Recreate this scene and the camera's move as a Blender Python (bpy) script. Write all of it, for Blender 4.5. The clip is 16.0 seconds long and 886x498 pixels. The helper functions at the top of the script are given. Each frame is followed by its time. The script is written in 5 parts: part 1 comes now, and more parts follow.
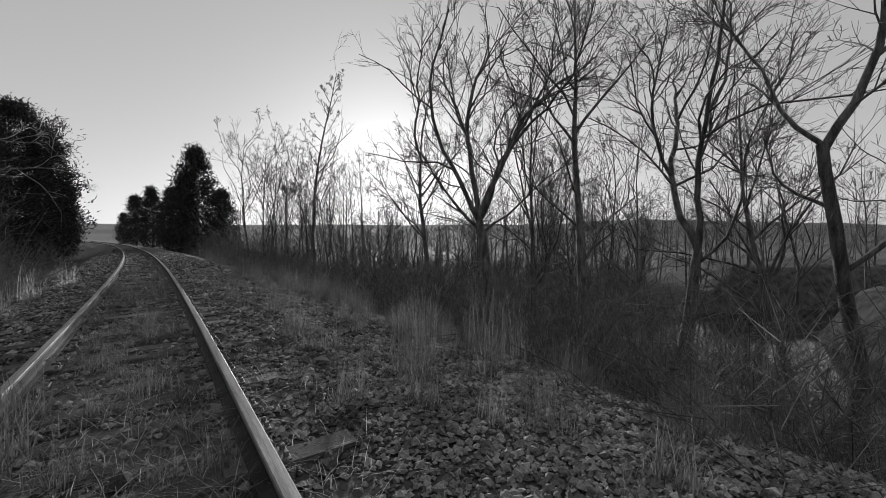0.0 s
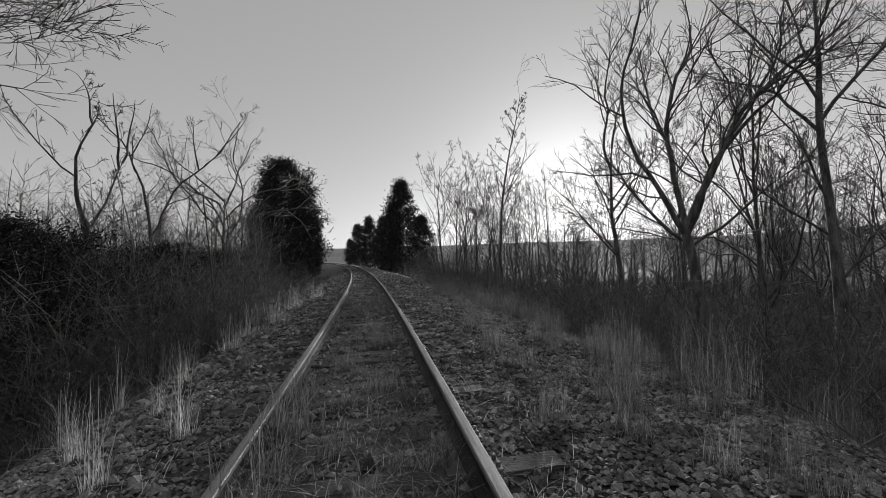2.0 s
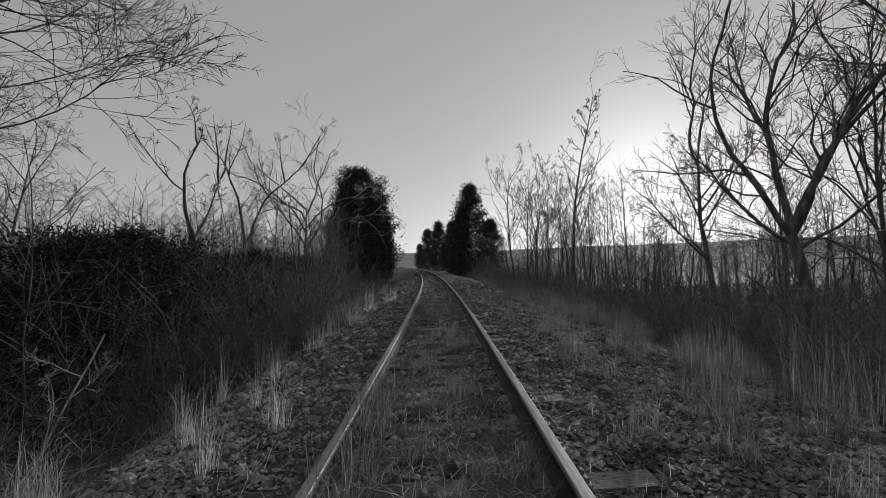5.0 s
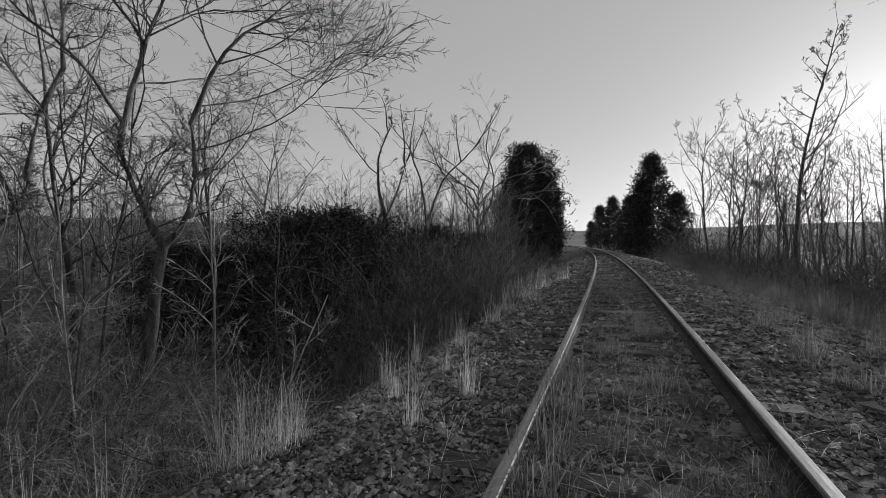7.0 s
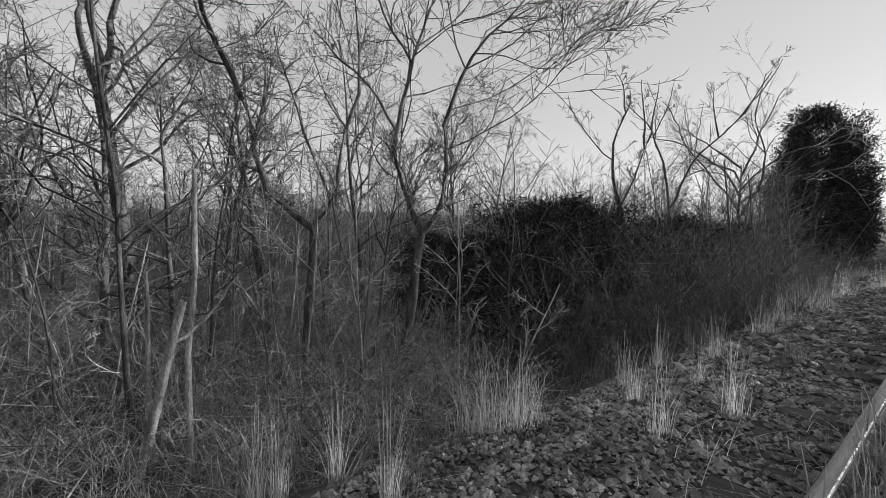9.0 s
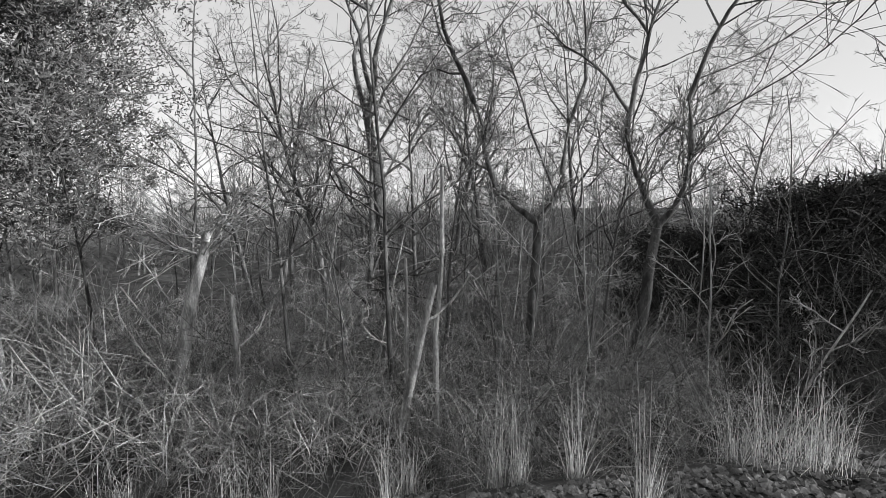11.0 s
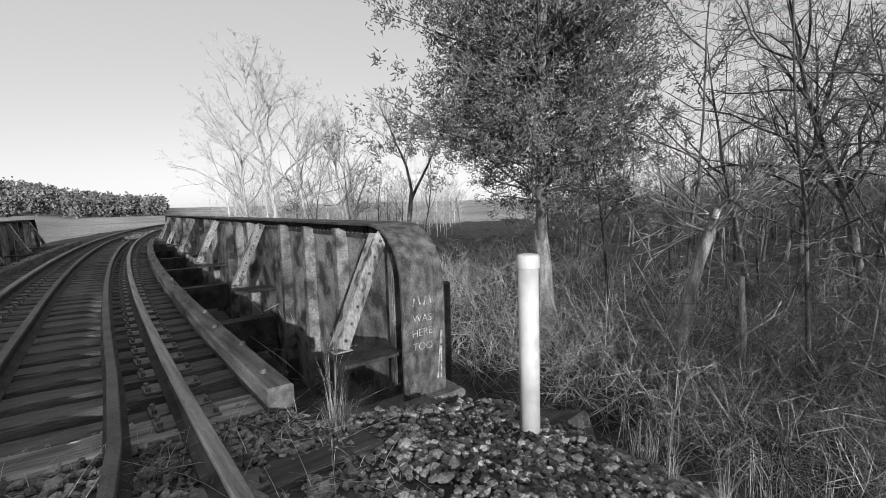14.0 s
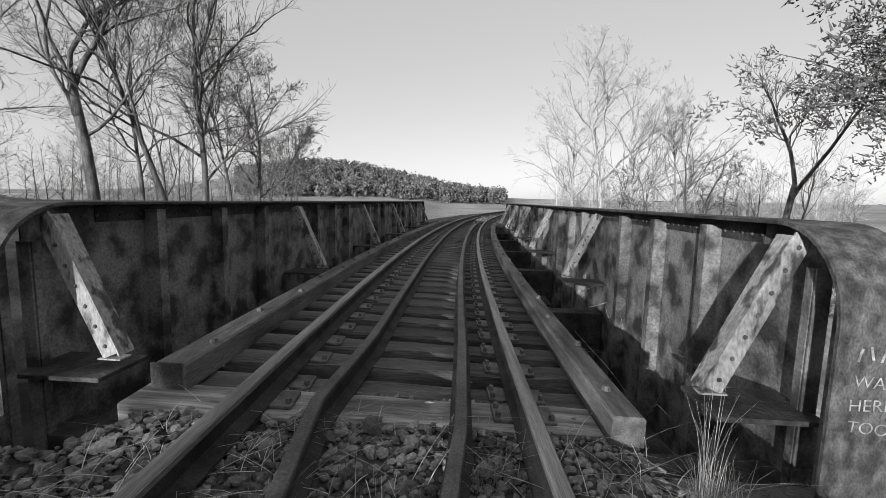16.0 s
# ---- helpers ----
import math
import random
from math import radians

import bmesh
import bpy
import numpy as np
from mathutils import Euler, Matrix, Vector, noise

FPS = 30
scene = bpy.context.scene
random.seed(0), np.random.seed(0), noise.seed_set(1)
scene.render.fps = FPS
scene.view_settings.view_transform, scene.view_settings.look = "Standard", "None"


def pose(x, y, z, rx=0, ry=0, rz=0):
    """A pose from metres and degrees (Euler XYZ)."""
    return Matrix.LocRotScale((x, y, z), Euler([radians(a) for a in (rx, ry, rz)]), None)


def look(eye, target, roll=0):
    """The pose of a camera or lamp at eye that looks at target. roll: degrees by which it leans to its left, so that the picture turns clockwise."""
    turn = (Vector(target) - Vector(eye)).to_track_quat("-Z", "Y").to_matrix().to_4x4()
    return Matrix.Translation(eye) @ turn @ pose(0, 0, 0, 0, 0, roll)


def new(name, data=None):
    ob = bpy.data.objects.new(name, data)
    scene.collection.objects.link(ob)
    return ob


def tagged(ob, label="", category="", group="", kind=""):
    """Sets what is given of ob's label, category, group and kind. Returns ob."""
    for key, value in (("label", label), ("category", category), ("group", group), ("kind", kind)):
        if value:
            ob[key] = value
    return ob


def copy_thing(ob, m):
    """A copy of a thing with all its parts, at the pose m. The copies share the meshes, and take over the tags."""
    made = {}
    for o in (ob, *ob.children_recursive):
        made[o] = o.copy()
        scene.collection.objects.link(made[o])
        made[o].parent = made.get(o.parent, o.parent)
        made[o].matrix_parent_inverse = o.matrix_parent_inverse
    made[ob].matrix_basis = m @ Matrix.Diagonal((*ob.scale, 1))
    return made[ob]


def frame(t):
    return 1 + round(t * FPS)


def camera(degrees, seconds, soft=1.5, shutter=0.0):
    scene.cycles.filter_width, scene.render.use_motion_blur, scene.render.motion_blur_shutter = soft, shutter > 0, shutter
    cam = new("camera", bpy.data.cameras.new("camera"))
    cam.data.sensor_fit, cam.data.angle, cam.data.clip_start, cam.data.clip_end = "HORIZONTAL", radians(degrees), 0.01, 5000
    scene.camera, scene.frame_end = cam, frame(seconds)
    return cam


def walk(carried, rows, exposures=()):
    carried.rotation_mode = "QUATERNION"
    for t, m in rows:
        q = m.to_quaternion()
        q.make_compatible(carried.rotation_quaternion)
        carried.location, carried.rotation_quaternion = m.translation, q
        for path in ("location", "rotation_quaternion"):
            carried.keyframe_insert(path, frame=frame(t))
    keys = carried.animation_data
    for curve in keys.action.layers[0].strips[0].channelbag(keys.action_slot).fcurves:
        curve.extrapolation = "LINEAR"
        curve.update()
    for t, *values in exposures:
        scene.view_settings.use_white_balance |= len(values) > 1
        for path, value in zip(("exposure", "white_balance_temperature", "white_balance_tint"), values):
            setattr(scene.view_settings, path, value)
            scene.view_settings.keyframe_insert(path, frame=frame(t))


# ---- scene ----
cam = camera(92.7, 16.0, soft=0.75)
PATH = [
    (0, (0.255, 0.825, 1.174), (1.367, 2.488, 1.141), 0.9),
    (0.5, (0.211, 0.818, 1.177), (1.096, 2.611, 1.165), 0.5),
    (1, (0.174, 0.808, 1.184), (0.836, 2.696, 1.197), 0.3),
    (1.5, (0.142, 0.793, 1.193), (0.596, 2.74, 1.224), -0.0),
    (2, (0.11, 0.789, 1.203), (0.428, 2.763, 1.248), -0.2),
    (2.5, (0.08, 0.791, 1.214), (0.295, 2.779, 1.267), -0.2),
    (3, (0.055, 0.791, 1.221), (0.161, 2.788, 1.28), -0.4),
    (5.5, (-0.005, 0.809, 1.214), (-0.084, 2.807, 1.281), -0.2),
    (6, (-0.096, 0.833, 1.208), (-0.358, 2.815, 1.251), -0.2),
    (6.5, (-0.18, 0.869, 1.198), (-0.752, 2.786, 1.204), 0.2),
    (7, (-0.209, 0.888, 1.191), (-0.97, 2.737, 1.15), 0.5),
    (7.5, (-0.224, 0.905, 1.189), (-1.169, 2.666, 1.127), 1.3),
    (8, (-0.268, 0.904, 1.182), (-1.436, 2.526, 1.108), 1.5),
    (8.5, (-0.306, 0.898, 1.169), (-1.642, 2.385, 1.084), 1.3),
    (9, (-0.336, 0.861, 1.151), (-1.915, 2.085, 1.054), 1.0),
    (11.5, (-0.53, 0.672, 1.068), (-2.526, 0.695, 0.938), -0.2),
    (12, (-0.533, 0.645, 1.07), (-2.494, 0.269, 0.922), -0.6),
    (12.5, (-0.505, 0.595, 1.072), (-2.377, -0.09, 0.904), -1.1),
    (13, (-0.471, 0.519, 1.08), (-2.258, -0.358, 0.893), -0.9),
    (13.5, (-0.421, 0.438, 1.092), (-2.055, -0.698, 0.889), -1.2),
    (14, (-0.340, 0.351, 1.096), (-1.644, -1.152, 0.89), -1.5),
    (14.5, (-0.252, 0.278, 1.105), (-1.117, -1.512, 0.886), -0.2),
    (15, (-0.237, 0.158, 1.093), (-0.694, -1.776, 0.864), 1.6),
    (15.5, (-0.282, -0.058, 1.068), (-0.470, -2.036, 0.826), 2.2),
    (16, (-0.294, -0.343, 1.021), (-0.289, -2.330, 0.793), 1.4),
]
EXPOSURES = [(0.0, 0.58), (1.5, 0.5), (5.5, 0.37), (7.0, 0.55), (9.0, 1.1), (11.5, 1.4), (12.5, 1.36), (14.0, 1.04), (16.0, 1.02)]
walk(cam, [(t, look(eye, target, roll)) for t, eye, target, roll in PATH], EXPOSURES)

# ---- world, sun, light ----
SUN_AZ, SUN_EL = 26.8, 10.2          # degrees clockwise from +Y, and above the horizon
world = bpy.data.worlds.new("world")
scene.world = world
world.use_nodes = True
wn, wl = world.node_tree.nodes, world.node_tree.links
sky = wn.new("ShaderNodeTexSky")
sky.sky_type, sky.sun_disc = "NISHITA", False
sky.sun_elevation, sky.sun_rotation = radians(SUN_EL), radians(SUN_AZ)
sky.air_density, sky.dust_density, sky.ozone_density = 1.0, 0.45, 1.0
grey = wn.new("ShaderNodeRGBToBW")   # the film is black and white
wl.new(sky.outputs[0], grey.inputs[0])
haze = wn.new("ShaderNodeMath")       # thin even haze over the clear sky
haze.operation = "MULTIPLY_ADD"
haze.inputs[1].default_value, haze.inputs[2].default_value = 0.40, 1.95
wl.new(grey.outputs[0], haze.inputs[0])
wl.new(haze.outputs[0], wn["Background"].inputs[0])
wn["Background"].inputs[1].default_value = 0.10
sun = new("sun", bpy.data.lights.new("sun", "SUN"))
sun.data.energy, sun.data.angle, sun.data.color = 3.2, radians(0.6), (1, 1, 1)
sa, se = radians(SUN_AZ), radians(SUN_EL)
SUN_DIR = Vector((math.sin(sa) * math.cos(se), math.cos(sa) * math.cos(se), math.sin(se)))
sun.matrix_world = look(SUN_DIR * 60, (0, 0, 0))


# ---- materials (greys: the film has no colour) ----
def material(name, dark, light, scale=6.0, rough=0.85, bump=0.25, fine=60.0, metal=0.0, spread=0.0, stretch=(1, 1, 1), lo=0.35, hi=0.65, spec=0.3, thin=0.0):
    """Two greys mixed by coarse noise, broken up by fine grain, with relief of the same grain."""
    m = bpy.data.materials.new(name)
    m.use_nodes = True
    n, l = m.node_tree.nodes, m.node_tree.links
    b = n["Principled BSDF"]
    tc, mp = n.new("ShaderNodeTexCoord"), n.new("ShaderNodeMapping")
    mp.inputs["Scale"].default_value = stretch
    l.new(tc.outputs["Object"], mp.inputs[0])
    n1, n2 = n.new("ShaderNodeTexNoise"), n.new("ShaderNodeTexNoise")
    n1.inputs["Scale"].default_value, n1.inputs["Detail"].default_value = scale, 5
    n2.inputs["Scale"].default_value, n2.inputs["Detail"].default_value = fine, 4
    l.new(mp.outputs[0], n1.inputs[0]), l.new(mp.outputs[0], n2.inputs[0])
    r = n.new("ShaderNodeValToRGB")
    r.color_ramp.elements[0].position, r.color_ramp.elements[1].position = lo, hi
    r.color_ramp.elements[0].color, r.color_ramp.elements[1].color = (dark,) * 3 + (1,), (light,) * 3 + (1,)
    l.new(n1.outputs[0], r.inputs[0])
    grain = n.new("ShaderNodeMapRange")
    grain.inputs["From Min"].default_value, grain.inputs["From Max"].default_value = 0.3, 0.7
    grain.inputs["To Min"].default_value, grain.inputs["To Max"].default_value = 0.65, 1.35
    l.new(n2.outputs[0], grain.inputs[0])
    mul = n.new("ShaderNodeVectorMath")
    mul.operation = "SCALE"
    l.new(r.outputs[0], mul.inputs[0]), l.new(grain.outputs[0], mul.inputs["Scale"])
    out = mul
    if spread:
        geo, inf = n.new("ShaderNodeNewGeometry"), n.new("ShaderNodeObjectInfo")
        add, fr, mr = n.new("ShaderNodeMath"), n.new("ShaderNodeMath"), n.new("ShaderNodeMapRange")
        add.operation, fr.operation = "ADD", "FRACT"
        l.new(geo.outputs["Random Per Island"], add.inputs[0]), l.new(inf.outputs["Random"], add.inputs[1])
        l.new(add.outputs[0], fr.inputs[0]), l.new(fr.outputs[0], mr.inputs[0])
        mr.inputs["To Min"].default_value, mr.inputs["To Max"].default_value = 1 - spread, 1 + spread
        out = n.new("ShaderNodeVectorMath")
        out.operation = "SCALE"
        l.new(mul.outputs[0], out.inputs[0]), l.new(mr.outputs[0], out.inputs["Scale"])
    l.new(out.outputs[0], b.inputs["Base Color"])
    b.inputs["Roughness"].default_value, b.inputs["Metallic"].default_value = rough, metal
    b.inputs["Specular IOR Level"].default_value = spec
    bp = n.new("ShaderNodeBump")
    bp.inputs["Strength"].default_value, bp.inputs["Distance"].default_value = bump, 0.02
    l.new(n2.outputs[0], bp.inputs["Height"]), l.new(bp.outputs[0], b.inputs["Normal"])
    if thin:                         # light that shines through blades
        tr, mx = n.new("ShaderNodeBsdfTranslucent"), n.new("ShaderNodeMixShader")
        mx.inputs[0].default_value = thin
        l.new(out.outputs[0], tr.inputs[0])
        l.new(b.outputs[0], mx.inputs[1]), l.new(tr.outputs[0], mx.inputs[2])
        l.new(mx.outputs[0], n["Material Output"].inputs[0])
    return m


M_SOIL = material("soil_and_litter", 0.03, 0.10, 2.2, 0.95, 0.6, 35)
M_STONE = material("ballast_stone", 0.09, 0.29, 3, 0.85, 0.3, 70, spread=0.55)
M_TIE = material("creosoted_timber", 0.05, 0.13, 3, 0.85, 0.5, 40, stretch=(0.25, 2, 2), spread=0.3)
M_PALETIE = material("weathered_timber", 0.12, 0.40, 5, 0.85, 0.5, 30, stretch=(0.2, 3, 3))
M_CURB = material("weathered_curb_timber", 0.06, 0.17, 4, 0.8, 0.4, 45, stretch=(3, 0.3, 3))
M_RAILTOP = material("worn_rail_steel", 0.15, 0.27, 9, 0.62, 0.08, 120, metal=0.35, stretch=(4, 0.15, 1))
M_RAIL = material("rusty_rail_steel", 0.02, 0.055, 6, 0.75, 0.25, 90, metal=0.2)
M_GUARD = material("rusty_guard_rail_steel", 0.05, 0.10, 5, 0.6, 0.2, 80, metal=0.3)
M_PLATE = material("rusty_tie_plate", 0.10, 0.2, 9, 0.65, 0.3, 90, metal=0.3)
M_GIRDER = material("peeling_painted_steel", 0.05, 0.24, 3.4, 0.6, 0.35, 45, metal=0.1, lo=0.40, hi=0.58)
M_FLANGE = material("dark_rusted_steel", 0.03, 0.09, 4, 0.7, 0.5, 35, metal=0.2)
M_BRACE = material("flaking_painted_brace", 0.07, 0.33, 12, 0.65, 0.3, 60, metal=0.1, lo=0.36, hi=0.47, stretch=(1, 1, 0.4))
M_DRUM = material("scuffed_rounded_girder_end", 0.05, 0.16, 14, 0.6, 0.4, 90, metal=0.15, stretch=(1, 1, 0.6), lo=0.38, hi=0.68)
M_CHALK = material("chalk_lettering", 0.16, 0.42, 20, 0.9, 0.1)
M_PVC = material("white_plastic_pipe", 0.46, 0.55, 1.2, 0.4, 0.0, 3, spec=0.5)
M_CONCRETE = material("stained_concrete", 0.06, 0.18, 2.5, 0.9, 0.4, 40)
M_BARK = material("grey_bark", 0.045, 0.15, 5, 0.9, 0.5, 40, stretch=(2, 2, 0.5), spread=0.2)
# dead pale wood; on living trees sunlight put into the bark colour
M_PALEBARK = material("pale_weathered_sunlit_bark", 0.16, 0.42, 5, 0.85, 0.4, 40, stretch=(2, 2, 0.5), spread=0.2)
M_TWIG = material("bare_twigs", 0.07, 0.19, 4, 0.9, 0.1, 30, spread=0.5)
# paler copy of M_TWIG: sunlight on the twigs put into the grey
M_PALETWIG = material("pale_sunlit_bare_twigs", 0.22, 0.44, 4, 0.9, 0.1, 30, spread=0.4)
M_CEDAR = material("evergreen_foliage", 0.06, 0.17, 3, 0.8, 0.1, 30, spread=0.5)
# darker copy of M_CEDAR: shade of the backlit evergreens put into the colour
M_SHADECEDAR = material("shaded_evergreen_foliage", 0.02, 0.06, 3, 0.85, 0.1, 30, spread=0.5, spec=0.1)
M_DRYGRASS = material("dry_grass", 0.45, 0.78, 4, 0.85, 0.1, 30, spread=0.4, thin=0.45)
M_DARKGRASS = material("withered_grass", 0.14, 0.32, 3, 0.9, 0.1, 30, spread=0.5, thin=0.4)
M_FIELD = material("far_pine_wood", 0.07, 0.17, 0.1, 0.9, 0.1, 1, spread=0.5)
M_PASTURE = material("pale_dry_pasture", 0.2, 0.36, 0.05, 0.95, 0.3, 2.5)
M_WATER = material("dark_creek_water", 0.01, 0.02, 1, 0.06, 0.06, 3, spec=0.6)


# ---- helpers ----
def obj(name, verts, faces, mat, parent=None, label="", smooth=False):
    me = bpy.data.meshes.new(name)
    if isinstance(faces, list) or isinstance(verts, list):
        me.from_pydata(verts if isinstance(verts, list) else verts.tolist(), [], faces if isinstance(faces, list) else faces.tolist())
    else:                            # large meshes of one kind of face
        nf, k = faces.shape
        me.vertices.add(len(verts))
        me.vertices.foreach_set("co", np.ascontiguousarray(verts, dtype=np.float32).ravel())
        me.loops.add(nf * k)
        me.loops.foreach_set("vertex_index", np.ascontiguousarray(faces, dtype=np.int32).ravel())
        me.polygons.add(nf)
        me.polygons.foreach_set("loop_start", np.arange(0, nf * k, k, dtype=np.int32))
        me.update(calc_edges=True)
        me.polygons.foreach_set("use_smooth", np.zeros(nf, dtype=bool))
    me.materials.append(mat)
    if smooth:
        me.polygons.foreach_set("use_smooth", [True] * len(me.polygons))
    me.update()
    ob = new(name, me)
    ob.parent = parent
    return tagged(ob, label)


def part(name, bm, mat, parent=None, label=""):
    me = bpy.data.meshes.new(name)
    bm.to_mesh(me)
    bm.free()
    me.materials.append(mat)
    ob = new(name, me)
    ob.parent = parent
    return tagged(ob, label)


def empty(name, at, label, category, group=""):
    ob = new(name)
    ob.empty_display_size = 0.1
    ob.location = at
    return tagged(ob, label, category, group)


def box(sx, sy, sz, at=(0, 0, 0), bevel=0.006, rot=None, bm=None):
    b2 = bmesh.new()
    bmesh.ops.create_cube(b2, size=1, matrix=Matrix.Diagonal((sx, sy, sz, 1)))
    if bevel:
        bmesh.ops.bevel(b2, geom=b2.edges[:], offset=bevel, segments=1, affect="EDGES")
    m = Matrix.Translation(at) @ (rot.to_4x4() if rot is not None else Matrix())
    bmesh.ops.transform(b2, matrix=m, verts=b2.verts)
    if bm is None:
        return b2
    me = bpy.data.meshes.new("tmp")
    b2.to_mesh(me)
    b2.free()
    bm.from_mesh(me)
    bpy.data.meshes.remove(me)
    return bm


def sm(a, b, x):
    t = np.clip((np.asarray(x, float) - a) / (b - a), 0, 1)
    return t * t * (3 - 2 * t)


def centre(y):
    """The track's middle line: a curve that bends to -X both ways."""
    y = np.asarray(y, float)
    return np.where(y < 0, -y * y / 300.0, -y * y / 1250.0)


def heading(y):
    return math.atan2(-(2 * y / 300.0 if y < 0 else 2 * y / 1250.0), 1.0)


CANT = 0.05                          # the outer rail lies higher
BRIDGE_A, BRIDGE_B = -2.75, -23.5    # the bridge's two ends, along y

CREEK = np.array([(-90, -6), (-45, -16), (-22, -17), (-9, -14.5), (0, -11.5), (6, -6.5), (11.5, -0.5), (15.2, 4), (19.5, 8.0), (23.5, 10), (30, 9), (45, 3), (90, -8)], float)


def creek_distance(x, y):
    d = np.full(np.shape(x), 1e9)
    for (ax, ay), (bx, by) in zip(CREEK[:-1], CREEK[1:]):
        vx, vy = bx - ax, by - ay
        t = np.clip(((x - ax) * vx + (y - ay) * vy) / (vx * vx + vy * vy), 0, 1)
        d = np.minimum(d, np.hypot(x - ax - t * vx, y - ay - t * vy))
    return d


def wave(x, y, s, k=0.0):
    return np.sin(x / s + 1.3 * np.sin(y / s * 0.7 + k)) * np.sin(y / s * 1.1 + 1.7 * np.sin(x / s * 0.6 + 2 * k))


def height(x, y):
    x, y = np.asarray(x, float), np.asarray(y, float)
    r, az = np.hypot(x, y), np.degrees(np.arctan2(x, y))
    base = -1.45 + 0.18 * wave(x, y, 2.3) + 0.1 * wave(x, y, 0.9, 2)
    base = base - 0.45 * sm(4, 12, x) * sm(60, 20, r)
    cd = creek_distance(x, y)
    far_side = sm(0, 3, (x - 15.2) * 0.66 - (y - 4) * 0.75 - 1.5) * sm(2, 8, x)
    base = base + 1.5 * far_side
    base = base - 1.9 * sm(4.4, 1.9, cd) - 1.3 * far_side * sm(4.4, 1.9, cd)
    # hills round the valley

    def bump(c, w, h, r0, r1):
        d = (az - c + 180) % 360 - 180
        return h * np.exp(-(d / w) ** 2) * sm(r0, r1, r)
    base = base + bump(164, 15, 25, 230, 400) + bump(60, 40, 17, 60, 330) + bump(-65, 45, 13, 25, 300) + bump(-150, 40, 7, 200, 500) + bump(10, 30, 10, 120, 400)
    base = base + 0.6 * sm(25, 60, r) * wave(x, y, 17, 1)
    u = x - centre(np.clip(y, -60, 130))
    crown = -0.225 + CANT * np.clip(u, -1.6, 1.6)
    left = -0.28 * sm(-1.5, -2.9, u) - 1.1 * sm(-2.6, -5.0, u)
    right = -0.16 * sm(1.6, 3.6, u) - 1.5 * sm(3.4, 8.5, u)
    bank = crown + left + right
    edge = BRIDGE_A - 0.2 + 0.75 * sm(1.15, 1.5, np.abs(u))      # the bed reaches further out between the rails
    on = np.maximum(sm(edge - 0.25, edge + 0.1, y), sm(BRIDGE_B + 0.5, BRIDGE_B - 0.4, y)) * sm(150, 110, y) * sm(-75, -50, y)
    w = on * np.where(u < 0, sm(-6.5, -4.0, u), sm(10, 7, u))
    z = base * (1 - w) + np.maximum(bank, base) * w
    # the slope by the bridge falls away at the sides of the track bed
    return z + 0.025 * wave(x, y, 0.35, 1) * sm(2.0, 4.0, np.abs(u))


# ---- ground, creek ----
rings = [0.25 * 1.045 ** i for i in range(1, 215)]
sectors = 300
ang = np.linspace(0, 2 * np.pi, sectors, endpoint=False)
rr, aa = np.meshgrid(rings, ang, indexing="ij")
gx, gy = (rr * np.sin(aa)).ravel(), (rr * np.cos(aa)).ravel()
gverts = np.c_[gx, gy, height(gx, gy)]
gverts = np.vstack([gverts, [[0, 0, float(height(0, 0))]]])
idx = np.arange(len(rings) * sectors).reshape(len(rings), sectors)
q = np.stack([idx[:-1], np.roll(idx[:-1], -1, 1), np.roll(idx[1:], -1, 1), idx[1:]], -1).reshape(-1, 4)[:, ::-1]
gfaces = q.tolist() + [[len(gverts) - 1, int(idx[0, (i + 1) % sectors]), int(idx[0, i])] for i in range(sectors)]
ground = obj("ground", gverts, gfaces, M_SOIL, smooth=True)
ground.data.materials.append(M_PASTURE)
far_face = [1 if gverts[q[0]][1] < -46 else 0 for q in gfaces]
ground.data.polygons.foreach_set("material_index", far_face)
tagged(ground, "dark soil with leaf litter and withered grass", "ground", kind="structure")

cv, cf = [], []
for i, (px, py) in enumerate(CREEK):
    d = CREEK[min(i + 1, len(CREEK) - 1)] - CREEK[max(i - 1, 0)]
    nx, ny = -d[1] / np.hypot(*d), d[0] / np.hypot(*d)
    cv += [(px + nx * 3.6, py + ny * 3.6, -2.75), (px - nx * 3.6, py - ny * 3.6, -2.75)]
    if i:
        cf.append([2 * i - 2, 2 * i - 1, 2 * i + 1, 2 * i])
tagged(obj("water", cv, cf, M_WATER), "still dark creek water reflecting the bare trees", "water", kind="structure")


# ---- track ----
def sweep(profile, ys, off, lift, close=True):
    """A rail's profile (x, z) carried along the track's curve at a lateral offset."""
    v, f, n = [], [], len(profile)
    for k, y in enumerate(ys):
        o = off(y) if callable(off) else off
        a = heading(y)
        cx, z0 = float(centre(y)), lift + CANT * o
        for px, pz in profile:
            d = o + px
            v.append((cx + d * math.cos(a), y + d * math.sin(a), z0 + pz + CANT * px))
        if k:
            for j in range(n):
                f.append([(k - 1) * n + j, k * n + j, k * n + (j + 1) % n, (k - 1) * n + (j + 1) % n])
    f += [list(range(n)), [(len(ys) - 1) * n + j for j in range(n)][::-1]]
    return v, f


